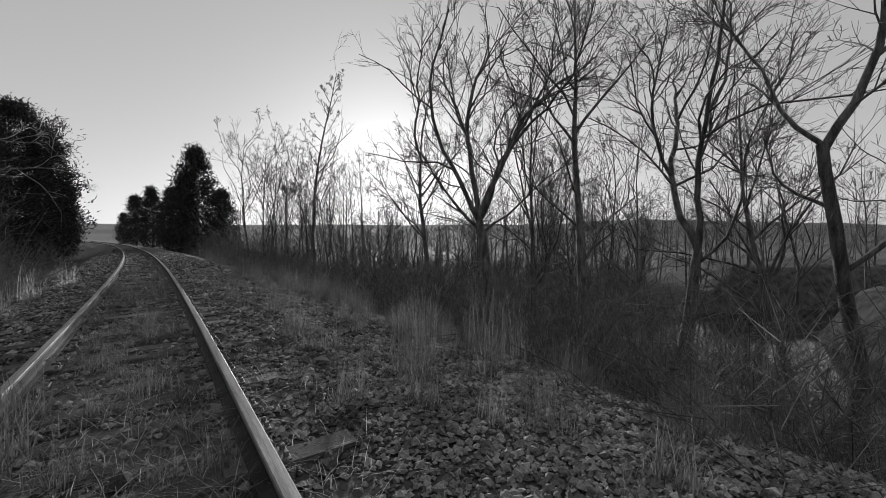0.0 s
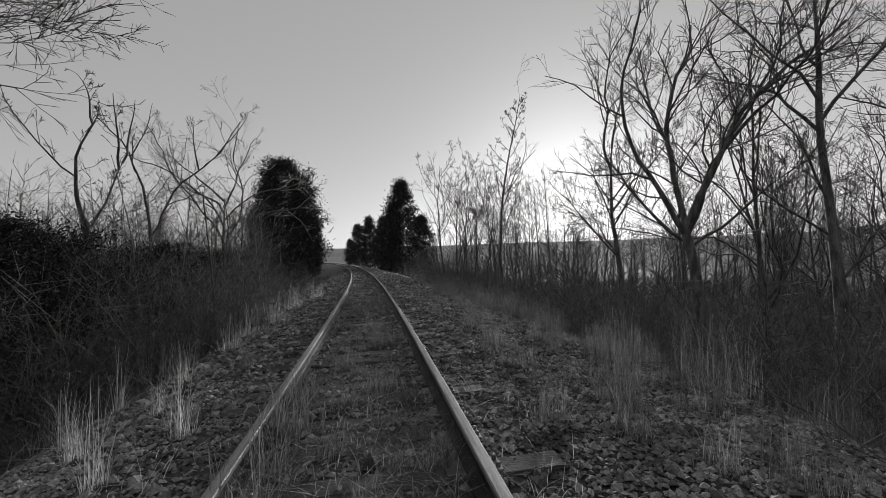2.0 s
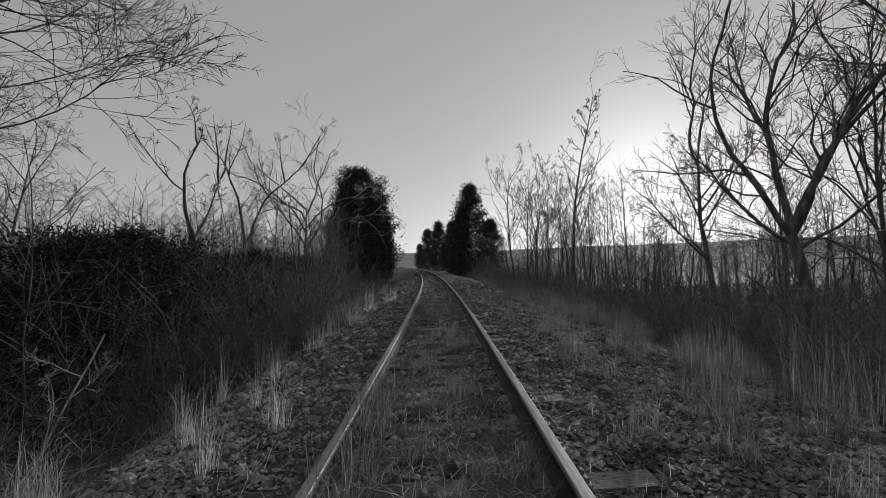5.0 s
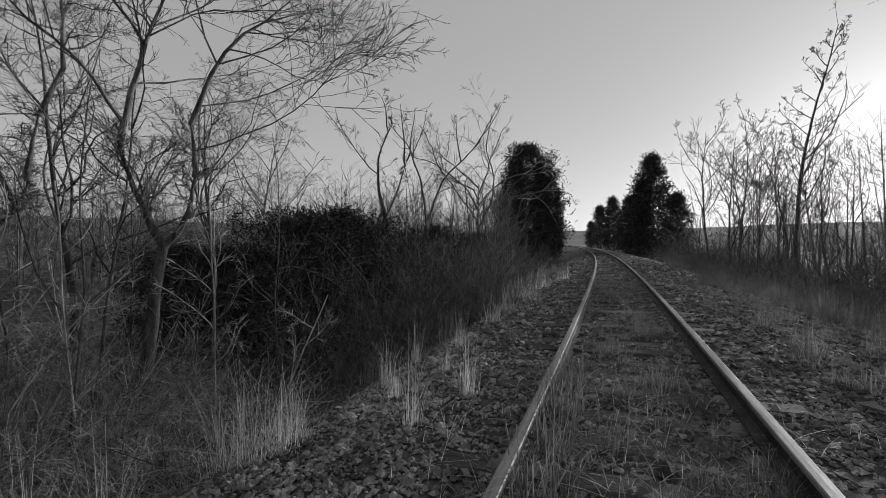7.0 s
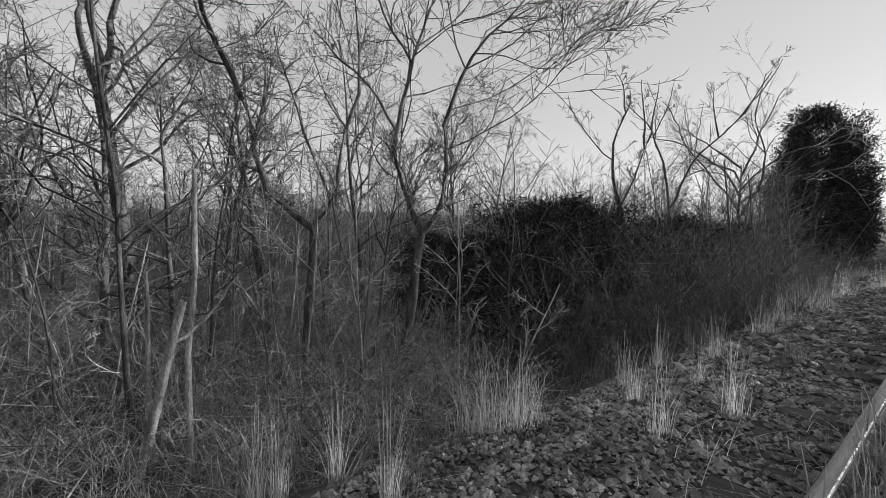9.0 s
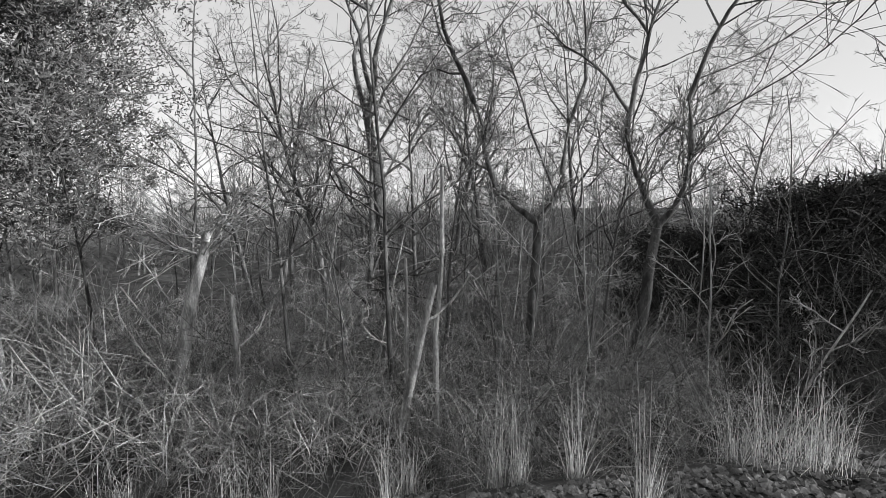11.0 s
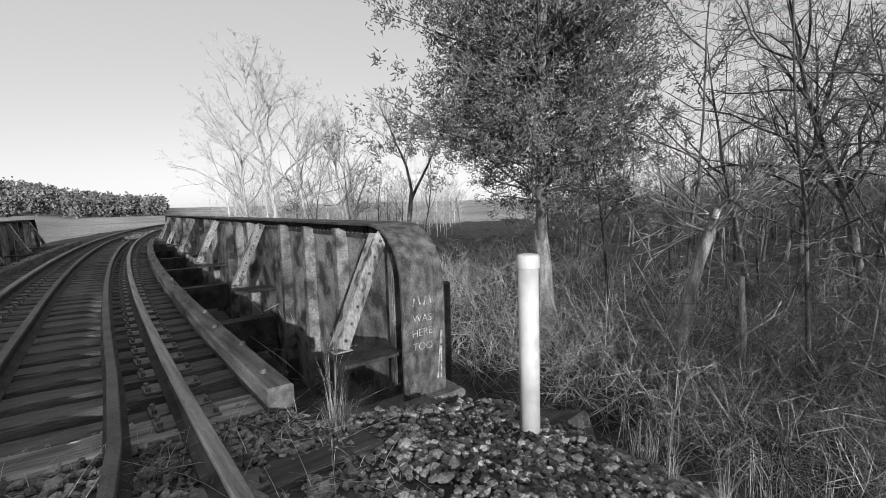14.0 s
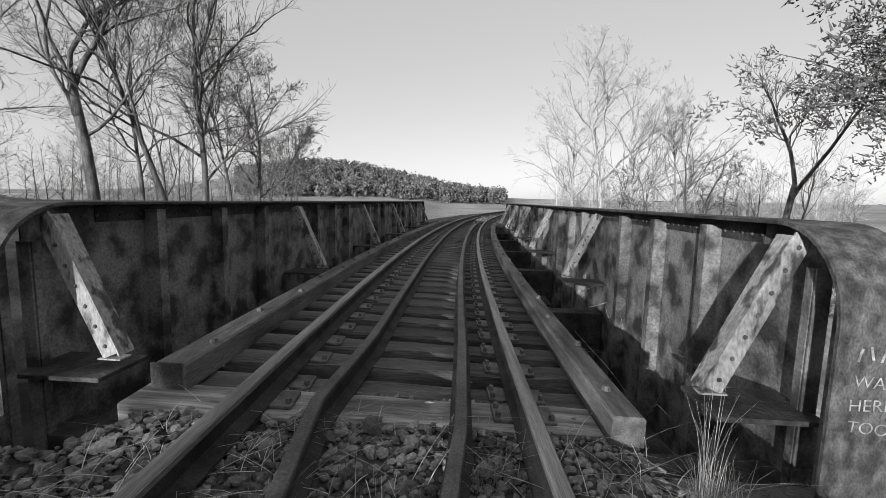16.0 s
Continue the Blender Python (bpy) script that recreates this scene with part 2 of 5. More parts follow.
HEAD = [(-0.036, -0.034), (-0.037, -0.008), (-0.030, -0.001), (0.0, 0.0), (0.030, -0.001), (0.037, -0.008), (0.036, -0.034), (0.01, -0.044), (-0.01, -0.044)]
WEB = [(-0.008, -0.042), (0.008, -0.042), (0.009, -0.13), (0.030, -0.148), (0.070, -0.160), (0.070, -0.171), (-0.070, -0.171), (-0.070, -0.160), (-0.030, -0.148), (-0.009, -0.13)]
RAIL_YS = [-75 + 2.5 * i for i in range(20)] + [-25 + 1.0 * i for i in range(65)] + [40 + 4.0 * i for i in range(25)]
for side, word in ((0.75, "outer"), (-0.75, "inner")):
    rail = empty("rail", (0, 0, 0), "long steel running rail with worn bright top", "rail", "running rails")
    v, f = sweep(WEB, RAIL_YS, side, 0)
    obj("rail_web_and_foot", v, f, M_RAIL, rail, "rusty dark web and foot")
    v, f = sweep(HEAD, RAIL_YS, side, 0)
    obj("rail_head", v, f, M_RAILTOP, rail, "polished worn running surface")


def guard_offset(s):
    """The guard rails' distance from the middle: even on the bridge, kinked at its edge, then drawn in."""
    knots = ((-26, 0.1), (-22, 0.24), (-6, 0.24), (-3.4, 0.27), (-2.42, 0.36), (-1.6, 0.27), (-0.4, 0.16), (0.7, 0.08)) if s > 0 else ((-26, 0.1), (-22, 0.42), (-3.4, 0.41), (-2.25, 0.38), (-1.5, 0.30), (-0.4, 0.16), (0.7, 0.07))

    def off(y):
        return s * float(np.interp(y, [k[0] for k in knots], [k[1] for k in knots]))
    return off


for s in (1, -1):
    g = empty("guard_rail", (0, 0, 0), "rusty steel inner guard rail bent inward before the bridge", "guard rail", "guard rails")
    ys = [-26 + 0.5 * i for i in range(47)] + [-2.6, -2.42, -2.25, -2.0, -1.8, -1.4, -1.0, -0.5, 0.0, 0.4, 0.7]
    v, f = sweep([(a * 0.9, b) for a, b in HEAD], ys, guard_offset(s), -0.02)
    obj("rail_head", v, f, M_GUARD, g)
    v, f = sweep([(a * 0.9, b) for a, b in WEB], ys, guard_offset(s), -0.02)
    obj("rail_web_and_foot", v, f, M_RAIL, g)

# ties: each with plates and spikes
tie_mesh = []
for k in range(4):
    rng = random.Random(k)
    bm = box(2.6, 0.22, 0.17, bevel=0.012)
    bmesh.ops.subdivide_edges(bm, edges=[e for e in bm.edges if abs(e.verts[0].co.x - e.verts[1].co.x) > 1], cuts=9)
    for vtx in bm.verts:
        vtx.co += Vector((rng.gauss(0, 0.008), rng.gauss(0, 0.006), rng.gauss(0, 0.005)))
    me = bpy.data.meshes.new("tie_timber")
    bm.to_mesh(me)
    bm.free()
    me.materials.append(M_TIE)
    tie_mesh.append(me)
bm = box(0.36, 0.19, 0.022, bevel=0.004)
for sx, sy in ((-0.155, 0.05), (0.155, -0.05), (0.155, 0.05)):
    box(0.03, 0.03, 0.035, (sx, sy, 0.025), 0.006, bm=bm)
plate_mesh = bpy.data.meshes.new("tie_plate")
bm.to_mesh(plate_mesh)
bm.free()
plate_mesh.materials.append(M_PLATE)


TIES = []


def tie(y, length=2.6, dz=0.0, mat=None, shift=0.0, turn=0.0, label="dark weathered creosoted wooden tie with rusty plates", wide=1.0):
    rng = random.Random(int(y * 1000) + 7)
    TIES.append(y)
    t = empty("railroad_tie", (0, 0, 0), label, "railroad tie", "ties under the track")
    c = float(centre(y))
    t.matrix_basis = Matrix.Translation((c, y, -0.272 + dz)) @ pose(0, 0, 0, 0, -math.degrees(CANT), math.degrees(heading(y)) + turn)
    me = tie_mesh[rng.randrange(4)]
    if mat:
        me = me.copy()
        me.materials.clear()
        me.materials.append(mat)
    w = new("timber", me)
    w.parent = t
    w.location = (shift, 0, 0)
    w.scale = (length / 2.6, wide, 1)
    for s in (0.75, -0.75):
        p = new("tie_plate", plate_mesh)
        p.parent = t
        p.location = (s, 0, 0.095)
    return t


y = 0.25
n = 0
while y < 62:
    rng = random.Random(n)
    tie(y, 2.5 + rng.uniform(-0.1, 0.15), dz=-0.03 if y > 1.5 and n % 3 else -0.005, shift=rng.uniform(-0.08, 0.08), turn=rng.uniform(-2, 2))
    y += 0.54 if y < 30 else 1.08
    n += 1
for y in (-0.35, -0.95):
    tie(y, 2.7, turn=1.5)
tie(-1.72, 2.75, turn=1.0, shift=-0.2)
tie(-2.68, 2.75, mat=M_PALETIE, shift=0.12, label="pale weathered wooden tie at the bridge approach", wide=1.35)
tie(-2.98, 2.8, mat=M_TIE, shift=0.1, dz=-0.03, label="dark weathered wooden tie at the bridge edge")
y = -3.35
while y > BRIDGE_B:
    tie(y, 2.75, dz=0.0, label="dark wooden bridge tie with rusty plates")
    y -= 0.38
while y > -48:
    tie(y, 2.6)
    y -= 0.6

# curb timbers along the bridge, bolted on the ties
for s in (1, -1):
    cb = empty("curb_timber", (0, 0, 0), "long weathered timber curb bolted along the bridge ties", "curb timber", "bridge curb timbers")
    y0 = -2.42 if s < 0 else -2.72
    ys = [y0 - 0.01] + [y0 - 1.0 * i for i in range(1, 21)]
    prof = [(-0.09, -0.085), (-0.09, 0.07), (-0.075, 0.085), (0.075, 0.085), (0.09, 0.07), (0.09, -0.085)]
    v, f = sweep(prof, ys[::-1], s * (1.31 if s > 0 else 1.27), -0.105)
    obj("timber", v, f, M_CURB, cb)
    for i in range(24):
        yy = y0 - 0.35 - 0.8 * i
        bm = bmesh.new()
        bmesh.ops.create_cone(bm, cap_ends=True, segments=8, radius1=0.03, radius2=0.022, depth=0.03)
        b = part("bolt", bm, M_PLATE, cb)
        b.location = (float(centre(yy)) + s * (1.29 + (0.03 if i % 2 else -0.03)), yy, -0.105 + CANT * s * 1.24 + 0.098)
    if s > 0:
        bm = box(0.19, 0.012, 0.17, bevel=0.003)
        e = part("end_plate", bm, M_GUARD, cb, "steel plate over the timber end")
        e.location = (s * 1.31, y0 + 0.01, -0.105 + CANT * 1.24)


# ---- bridge ----
def girder(s, web_x, y_near, braces, slope, label):
    """A through plate girder: web, rounded top flange, stiffeners, knee braces on ledges, rivets. s: which side (+1: +X)."""
    TOP, BOT, L, R = 0.94, -1.5, 22.0, 0.5
    g = empty("plate_girder", (web_x, y_near, 0), label, "bridge girder", "bridge girders")
    g.matrix_basis = pose(web_x, y_near, 0, 0, 0, 180 - math.degrees(math.atan(slope)))
    inn = 1 if s > 0 else -1            # local +y runs along the bridge; local +x is world -X; inward is +x for the +X girder
    web = box(0.014, L - 0.5, TOP - BOT - 0.02, (0, L / 2 + 0.1, (TOP + BOT) / 2 - 0.01), 0)
    part("web", web, M_GIRDER, g, "mottled peeling painted steel web")
    # the flange: along the top, round the near corner and down; the far end slopes
    path = [(0.0, BOT), (0.0, TOP - R)] + [(R - R * math.cos(a), TOP - R + R * math.sin(a)) for a in np.linspace(0.16, math.pi / 2, 9)]
    path += [(i * 1.0 + R + 0.5, TOP) for i in range(20)] + [(L - 0.5, TOP), (L, TOP - 0.5), (L + 0.3, BOT)]
    v, f = [], []
    hw = 0.21
    for k, (a, z) in enumerate(path):
        p0, p1 = path[max(k - 1, 0)], path[min(k + 1, len(path) - 1)]
        d = np.array([p1[0] - p0[0], p1[1] - p0[1]])
        nrm = np.array([-d[1], d[0]]) / np.hypot(*d) * 0.011
        for x, o in ((-hw, 1), (hw, 1), (hw, -1), (-hw, -1)):
            v.append((x, a + nrm[0] * o, z + nrm[1] * o))
        if k:
            b = 4 * k
            f += [[b - 4 + j, b - 4 + (j + 1) % 4, b + (j + 1) % 4, b + j] for j in range(4)]
    f += [[3, 2, 1, 0]]
    nv = 4 * 11
    obj("rounded_end_plate", v[:nv], [q for q in f if max(q) < nv], M_DRUM, g, "scuffed rounded end plate with chalk scrawl")
    obj("top_flange", [tuple(p) for p in v[nv - 4:]], [[i - nv + 4 for i in q] for q in f if min(q) >= nv - 4], M_FLANGE, g, "dark rusted flange littered with grit")
    # angles under the flange
    for sx in (1, -1):
        part("flange_angle", box(0.10, L - 1.2, 0.012, (sx * 0.06, L / 2 + 0.3, TOP - 0.02), 0), M_FLANGE, g)
        part("flange_leg", box(0.012, L - 1.2, 0.13, (sx * 0.014, L / 2 + 0.3, TOP - 0.09), 0), M_FLANGE, g)
    # end angles
    for a in (0.10, 0.32):
        part("end_angle", box(0.09, 0.014, TOP - R * 0.5 - BOT, (inn * 0.05, a, (TOP - R * 0.5 + BOT) / 2), 0.002), M_GIRDER, g)
        part("end_angle_leg", box(0.014, 0.06, TOP - R * 0.5 - BOT, (inn * 0.09, a + 0.045, (TOP - R * 0.5 + BOT) / 2), 0.002), M_GIRDER, g)
    riv = []

    def rivet(x, a, z, axis):
        riv.append((x, a, z, axis))
    for i in range(int((L - 1) / 0.11)):
        rivet(inn * 0.02, 0.8 + 0.11 * i, TOP - 0.10, "x")
    for z in np.arange(-0.9, 0.5, 0.16):
        for x in (-0.17, 0.17):
            rivet(x, -0.011, z, "-y")
    last = 0.3
    for b in braces:
        # stiffener angles between the knee braces
        n = 3
        for j in range(1, n + 1):
            a = last + (b - last) * j / (n + 1) if b > 1 else None
            if a:
                part("stiffener", box(0.13, 0.014, TOP - 0.06 - BOT, (inn * 0.072, a, (TOP - 0.06 + BOT) / 2), 0.002), M_GIRDER, g)
                part("stiffener_leg", box(0.014, 0.10, TOP - 0.06 - BOT, (inn * 0.13, a + 0.05, (TOP - 0.06 + BOT) / 2), 0.002), M_GIRDER, g)
        last = b
        foot = 0.62
        z0, z1 = -0.07, TOP - 0.07
        v0, v1 = Vector((inn * foot, b, z0)), Vector((inn * 0.2, b, z1))
        d = (v1 - v0)
        rot = Matrix.Rotation(math.atan2(d.x, d.z), 3, "Y")
        part("knee_brace", box(0.014, 0.13, d.length, (v0 + v1) / 2 + Vector((inn * 0.012, 0, 0)), 0.002, rot), M_BRACE, g, "sloping brace with flaking pale paint")
        part("brace_leg", box(0.11, 0.014, d.length, (v0 + v1) / 2 + Vector((-inn * 0.05, -0.06, 0)), 0.002, rot), M_BRACE, g)
        part("foot_plate", box(0.16, 0.10, 0.012, (inn * (foot - 0.05), b - 0.03, z0 - 0.02), 0.002), M_BRACE, g)
        part("ledge", box(0.60, 0.42, 0.03, (inn * 0.33, b - 0.02, z0 - 0.10), 0.004), M_FLANGE, g, "rusted ledge plate under the brace")
        part("floor_beam", box(2.35, 0.28, 0.55, (inn * 1.2, b + 0.05, z0 - 0.85), 0.006), M_FLANGE, g)
        for k in range(7):
            t = (k + 0.5) / 7
            p = v0.lerp(v1, t)
            rivet(p.x - inn * 0.05, b - 0.068, p.z, "-y")
    rv, rf = [], []
    for x, a, z, axis in riv:
        c, r = np.array([x, a, z]), 0.016
        ax = {"x": np.array([inn, 0, 0.0]), "-y": np.array([0, -1.0, 0])}[axis]
        e1 = np.array([0, 0, 1.0])
        e2 = np.cross(ax, e1)
        b = len(rv)
        for q in range(6):
            t = q * math.pi / 3
            rv.append(tuple(c + r * (math.cos(t) * e1 + math.sin(t) * e2)))
        for q in range(6):
            t = q * math.pi / 3
            rv.append(tuple(c + 0.6 * r * (math.cos(t) * e1 + math.sin(t) * e2) + ax * 0.010))
        rf += [[b + q, b + (q + 1) % 6, b + 6 + (q + 1) % 6, b + 6 + q] for q in range(6)] + [[b + 6 + q for q in range(6)]]
    tagged(obj("rivets", rv, rf, M_DRUM, g), kind="stuff")
    return g


right_g = girder(-1, -2.47, -2.38, [0.42 + 3.95 * i for i in range(6)], 0.066, "rusty steel plate girder with knee braces and chalked rounded end")
left_g = girder(1, 2.52, -2.75, [0.42 + 3.95 * i for i in range(6)], 0.066, "dark shaded steel plate girder with peeling paint and knee braces")

# chalk words on the rounded end
for i, (word, z, size) in enumerate((("WAS", 0.14, 0.09), ("HERE", 0.02, 0.09), ("TOO", -0.10, 0.09))):
    cu = bpy.data.curves.new("chalk_words", "FONT")
    cu.body, cu.size, cu.extrude, cu.align_x, cu.offset = word, size, 0.001, "CENTER", -0.001
    tmp = new("chalk_words", cu)
    dg = bpy.context.evaluated_depsgraph_get()
    me = bpy.data.meshes.new_from_object(tmp.evaluated_get(dg))
    bpy.data.objects.remove(tmp)
    me.materials.clear()
    me.materials.append(M_CHALK)
    w = new("chalk_words", me)
    w.parent = right_g
    w.matrix_basis = pose(-0.02, -0.014, z, 90, 0, 0) @ pose(0, 0, 0, 0, 0, (-3, 2, -4)[i])
for k in range(4):
    b = part("chalk_stroke", box(0.012, 0.003, 0.07, (-0.10 + 0.055 * k, -0.014, 0.31 + 0.01 * (k % 2)), 0, Matrix.Rotation(0.25 * (-1) ** k, 3, "Y")), M_CHALK, right_g)
for k, (x, a) in enumerate(((0.15, 0.12), (0.17, 0.04))):
    part("chalk_stroke", box(0.014, 0.003, 0.42, (x, -0.014, -0.18), 0, Matrix.Rotation(a, 3, "Y")), M_CHALK, right_g)

for s in (0.72, -0.72):
    st = empty("stringer", (0, 0, 0), "dark steel stringer beam under the bridge ties", "beam", "stringers")
    prof = [(-0.12, -0.36), (0.12, -0.36), (0.12, -0.39), (0.02, -0.41), (0.02, -0.85), (0.12, -0.87), (0.12, -0.9), (-0.12, -0.9), (-0.12, -0.87), (-0.02, -0.85), (-0.02, -0.41), (-0.12, -0.39)]
    v, f = sweep(prof, [-23.6 + 1.0 * i for i in range(21)] + [-2.85], s, -0.02)
    obj("beam", v, f, M_FLANGE, st)

# abutments
ab = empty("abutment", (0, BRIDGE_A, -1.6), "stained concrete bridge abutment with a low backwall", "abutment", "bridge abutments")
part("backwall", box(2.5, 0.26, 2.5, (0.0, -0.25, -0.02), 0.03), M_CONCRETE, ab)
part("side_backwall", box(1.25, 0.3, 2.2, (-2.2, 0.34, 0.0), 0.03, Matrix.Rotation(radians(-4), 3, "Z")), M_CONCRETE, ab)
part("side_backwall", box(2.3, 0.3, 2.2, (2.5, 0.36, 0.02), 0.03, Matrix.Rotation(radians(-4), 3, "Z")), M_CONCRETE, ab)
part("bridge_seat", box(6.4, 0.8, 1.4, (-0.05, -0.42, -0.9), 0.03), M_CONCRETE, ab)
part("wing_wall", box(0.3, 1.0, 1.0, (-3.35, 1.0, 0.30), 0.03, Matrix.Rotation(0.35, 3, "X")), M_CONCRETE, ab)
part("wing_wall", box(0.3, 1.1, 1.0, (3.4, 1.0, 0.42), 0.03, Matrix.Rotation(0.35, 3, "X")), M_CONCRETE, ab)
part("wing_wall", box(0.2, 0.75, 1.7, (-3.5, -1.0, 0.9), 0.02, Matrix.Rotation(radians(48), 3, "Z")), M_CONCRETE, ab, "streaked upright concrete wing wall")
ab2 = empty("abutment", (-1.6, BRIDGE_B, -1.6), "stained concrete bridge abutment on the far bank", "abutment", "bridge abutments")
part("backwall", box(6.4, 0.35, 2.5, (0, -0.15, -0.02), 0.03), M_CONCRETE, ab2)
part("bridge_seat", box(6.8, 0.9, 1.6, (0, 0.45, -0.9), 0.03), M_CONCRETE, ab2)

# ---- white pipe ----
pipe = empty("marker_pipe", (-2.715, -1.465, -0.76), "white plastic pipe post with a rounded cap in the ballast", "post")
pipe.rotation_euler = (radians(1.2), radians(-0.8), 0)
bm = bmesh.new()
bmesh.ops.create_cone(bm, cap_ends=True, segments=40, radius1=0.072, radius2=0.072, depth=1.42, matrix=Matrix.Translation((0, 0, 0.71)))
for fc in bm.faces:
    fc.smooth = len(fc.verts) == 4
part("pipe", bm, M_PVC, pipe)
bm = bmesh.new()
prof = [(0.080, 1.40), (0.081, 1.405), (0.081, 1.475), (0.077, 1.488), (0.062, 1.497), (0.03, 1.503), (0.0, 1.504)]
rows = [[bm.verts.new((r * math.cos(t), r * math.sin(t), z)) for t in np.linspace(0, 2 * math.pi, 40, endpoint=False)] for r, z in prof[:-1]]
tip = bm.verts.new((0, 0, prof[-1][1]))
for a, b in zip(rows[:-1], rows[1:]):
    for i in range(40):
        bm.faces.new((a[i], a[(i + 1) % 40], b[(i + 1) % 40], b[i])).smooth = True
for i in range(40):
    bm.faces.new((rows[-1][i], rows[-1][(i + 1) % 40], tip)).smooth = True
part("cap", bm, M_PVC, pipe, "rounded white end cap")


# ---- plants: stems as tubes ----
def tubes(paths):
    """One mesh's vertices and faces from stems: (points, radii, sides)."""
    V, F, base = [], [], 0
    for pts, rad, n in paths:
        pts = np.asarray(pts, float)
        d = np.gradient(pts, axis=0)
        d /= np.linalg.norm(d, axis=1)[:, None] + 1e-9
        up = np.array([0.31, 0.95, 0.02]) if abs(d[0][2]) > 0.5 else np.array([0.05, 0.1, 1.0])
        e1 = np.cross(d, up)
        e1 /= np.linalg.norm(e1, axis=1)[:, None] + 1e-9
        e2 = np.cross(d, e1)
        t = np.arange(n) * 2 * np.pi / n
        ring = pts[:, None] + np.asarray(rad)[:, None, None] * (np.cos(t)[None, :, None] * e1[:, None] + np.sin(t)[None, :, None] * e2[:, None])
        V.append(ring.reshape(-1, 3))
        m = len(pts)
        i = base + np.arange((m - 1) * n).reshape(m - 1, n)
        F.append(np.stack([i, i + n, np.roll(i, -1, 1) + n, np.roll(i, -1, 1)], -1).reshape(-1, 4))
        base += m * n
    return np.concatenate(V), np.concatenate(F)


def stem(rng, p, d, length, r0, r1, n, wander, lift=0.0, bend=None):
    pts, p, d = [np.array(p, float)], np.array(p, float), np.array(d, float)
    d /= np.linalg.norm(d)
    for i in range(n):
        d = d + rng.normal(0, wander, 3) + np.array([0, 0, lift])
        if bend is not None:
            d = d + np.asarray(bend)
        d /= np.linalg.norm(d)
        p = p + d * length / n
        pts.append(p)
    return np.array(pts), np.linspace(r0, r1, n + 1)


def spray(rng, out, pts, rad, level, spec):
    """Side branches along a stem, level by level."""
    counts, lens, spread, lift, wander, low = spec["counts"], spec["lens"], spec["spread"], spec["lift"], spec["wander"], spec["low"]
    if level >= len(counts):
        return
    length = np.linalg.norm(np.diff(pts, axis=0), axis=1).sum()
    last = level == len(counts) - 1
    k = rng.poisson(counts[level]) if not last else counts[level]
    for _ in range(k):
        t = low + (1 - low) * rng.random() ** 0.8
        f = t * (len(pts) - 1)
        i = min(int(f), len(pts) - 2)
        p = pts[i] + (pts[i + 1] - pts[i]) * (f - i)
        d = pts[i + 1] - pts[i]
        d /= np.linalg.norm(d) + 1e-9
        side = np.cross(d, rng.normal(0, 1, 3))
        side /= np.linalg.norm(side) + 1e-9
        a = radians(spread) * rng.uniform(0.6, 1.3)
        dd = d * math.cos(a) + side * math.sin(a) + np.array([0, 0, lift])
        ln = max(0.08, length * lens[level] * (1.15 - 0.6 * t) * rng.uniform(0.6, 1.3))
        r0 = min(np.interp(f, range(len(rad)), rad) * 0.62, 0.011 * ln + 0.003)
        r0 = max(r0, spec.get("thin", 0.0035))
        n = 1 if last else 5 if level == 0 else 2
        cp, cr = stem(rng, p, dd, ln, r0, max(r0 * 0.35, spec.get("thin", 0.0035) * 0.7), n, wander, lift * 0.25)
        out.append((cp, cr, 5 if level == 0 and r0 > 0.02 else 3, level))
        spray(rng, out, cp, cr, level + 1, spec)


SPEC = dict(counts=(14, 7, 4), lens=(0.42, 0.5, 0.5), spread=42, lift=0.10, wander=0.2, low=0.15, thin=0.0045)


def azdir(az, lean, depth=0.0):
    """A direction that leans to the right (degrees) as seen when looking along the azimuth az, and away by depth degrees."""
    a, l, d = radians(az), radians(lean), radians(depth)
    right, away = np.array([math.cos(a), -math.sin(a), 0]), np.array([math.sin(a), math.cos(a), 0])
    v = math.cos(l) * math.cos(d) * np.array([0, 0, 1.0]) + math.sin(l) * right + math.sin(d) * away
    return v / np.linalg.norm(v)


def bare_tree(name, at, az, limbs, seed, label, spec=SPEC, bark=None, twig=None, group="", category="tree"):
    """limbs: (parent, place on it 0..1, lean, depth, length, radius at its foot, how much it turns up). The first limb is the trunk."""
    rng = np.random.default_rng(seed)
    z = float(height(*at)) - 0.15
    tree = empty(name, (at[0], at[1], z), label, category, group)
    made, thick, fine = [], [], []
    for parent, where, lean, depth, length, r, up in limbs:
        r *= 1.0 if parent < 0 else 0.8
        if parent < 0:
            p, r1 = np.zeros(3), r * (0.62 if length < 5.3 else 0.12)
        else:
            pp, pr = made[parent]
            f = where * (len(pp) - 1)
            i = min(int(f), len(pp) - 2)
            p, r1 = pp[i] + (pp[i + 1] - pp[i]) * (f - i), r * 0.25
        n = max(7, int(length * 2.5))
        pts, rad = stem(rng, p, azdir(az, lean, depth), length, r, max(r1, 0.006), n, 0.045 if parent < 0 else 0.16, max(up, 0.045) * 7 / n)
        if parent < 0:
            rad = rad * (1 + 0.55 * np.exp(-np.linspace(0, 9, len(rad)) * 1.3))
        made.append((pts, rad))
        thick.append((pts, rad, 8 if r > 0.07 else 6))
        out = []
        if parent >= 0 or len(limbs) == 1 or length > 5.3:
            spray(rng, out, pts, rad, 0, spec)
        for cp, cr, n, lv in out:
            (thick if lv == 0 and cr[0] > 0.022 else fine).append((cp, cr, n))
    v, f = tubes(thick)
    obj("trunk", v, f, bark or M_BARK, tree, smooth=True)
    if fine:
        v, f = tubes(fine)
        obj("crown", v, f, twig or M_TWIG, tree)
    return tree


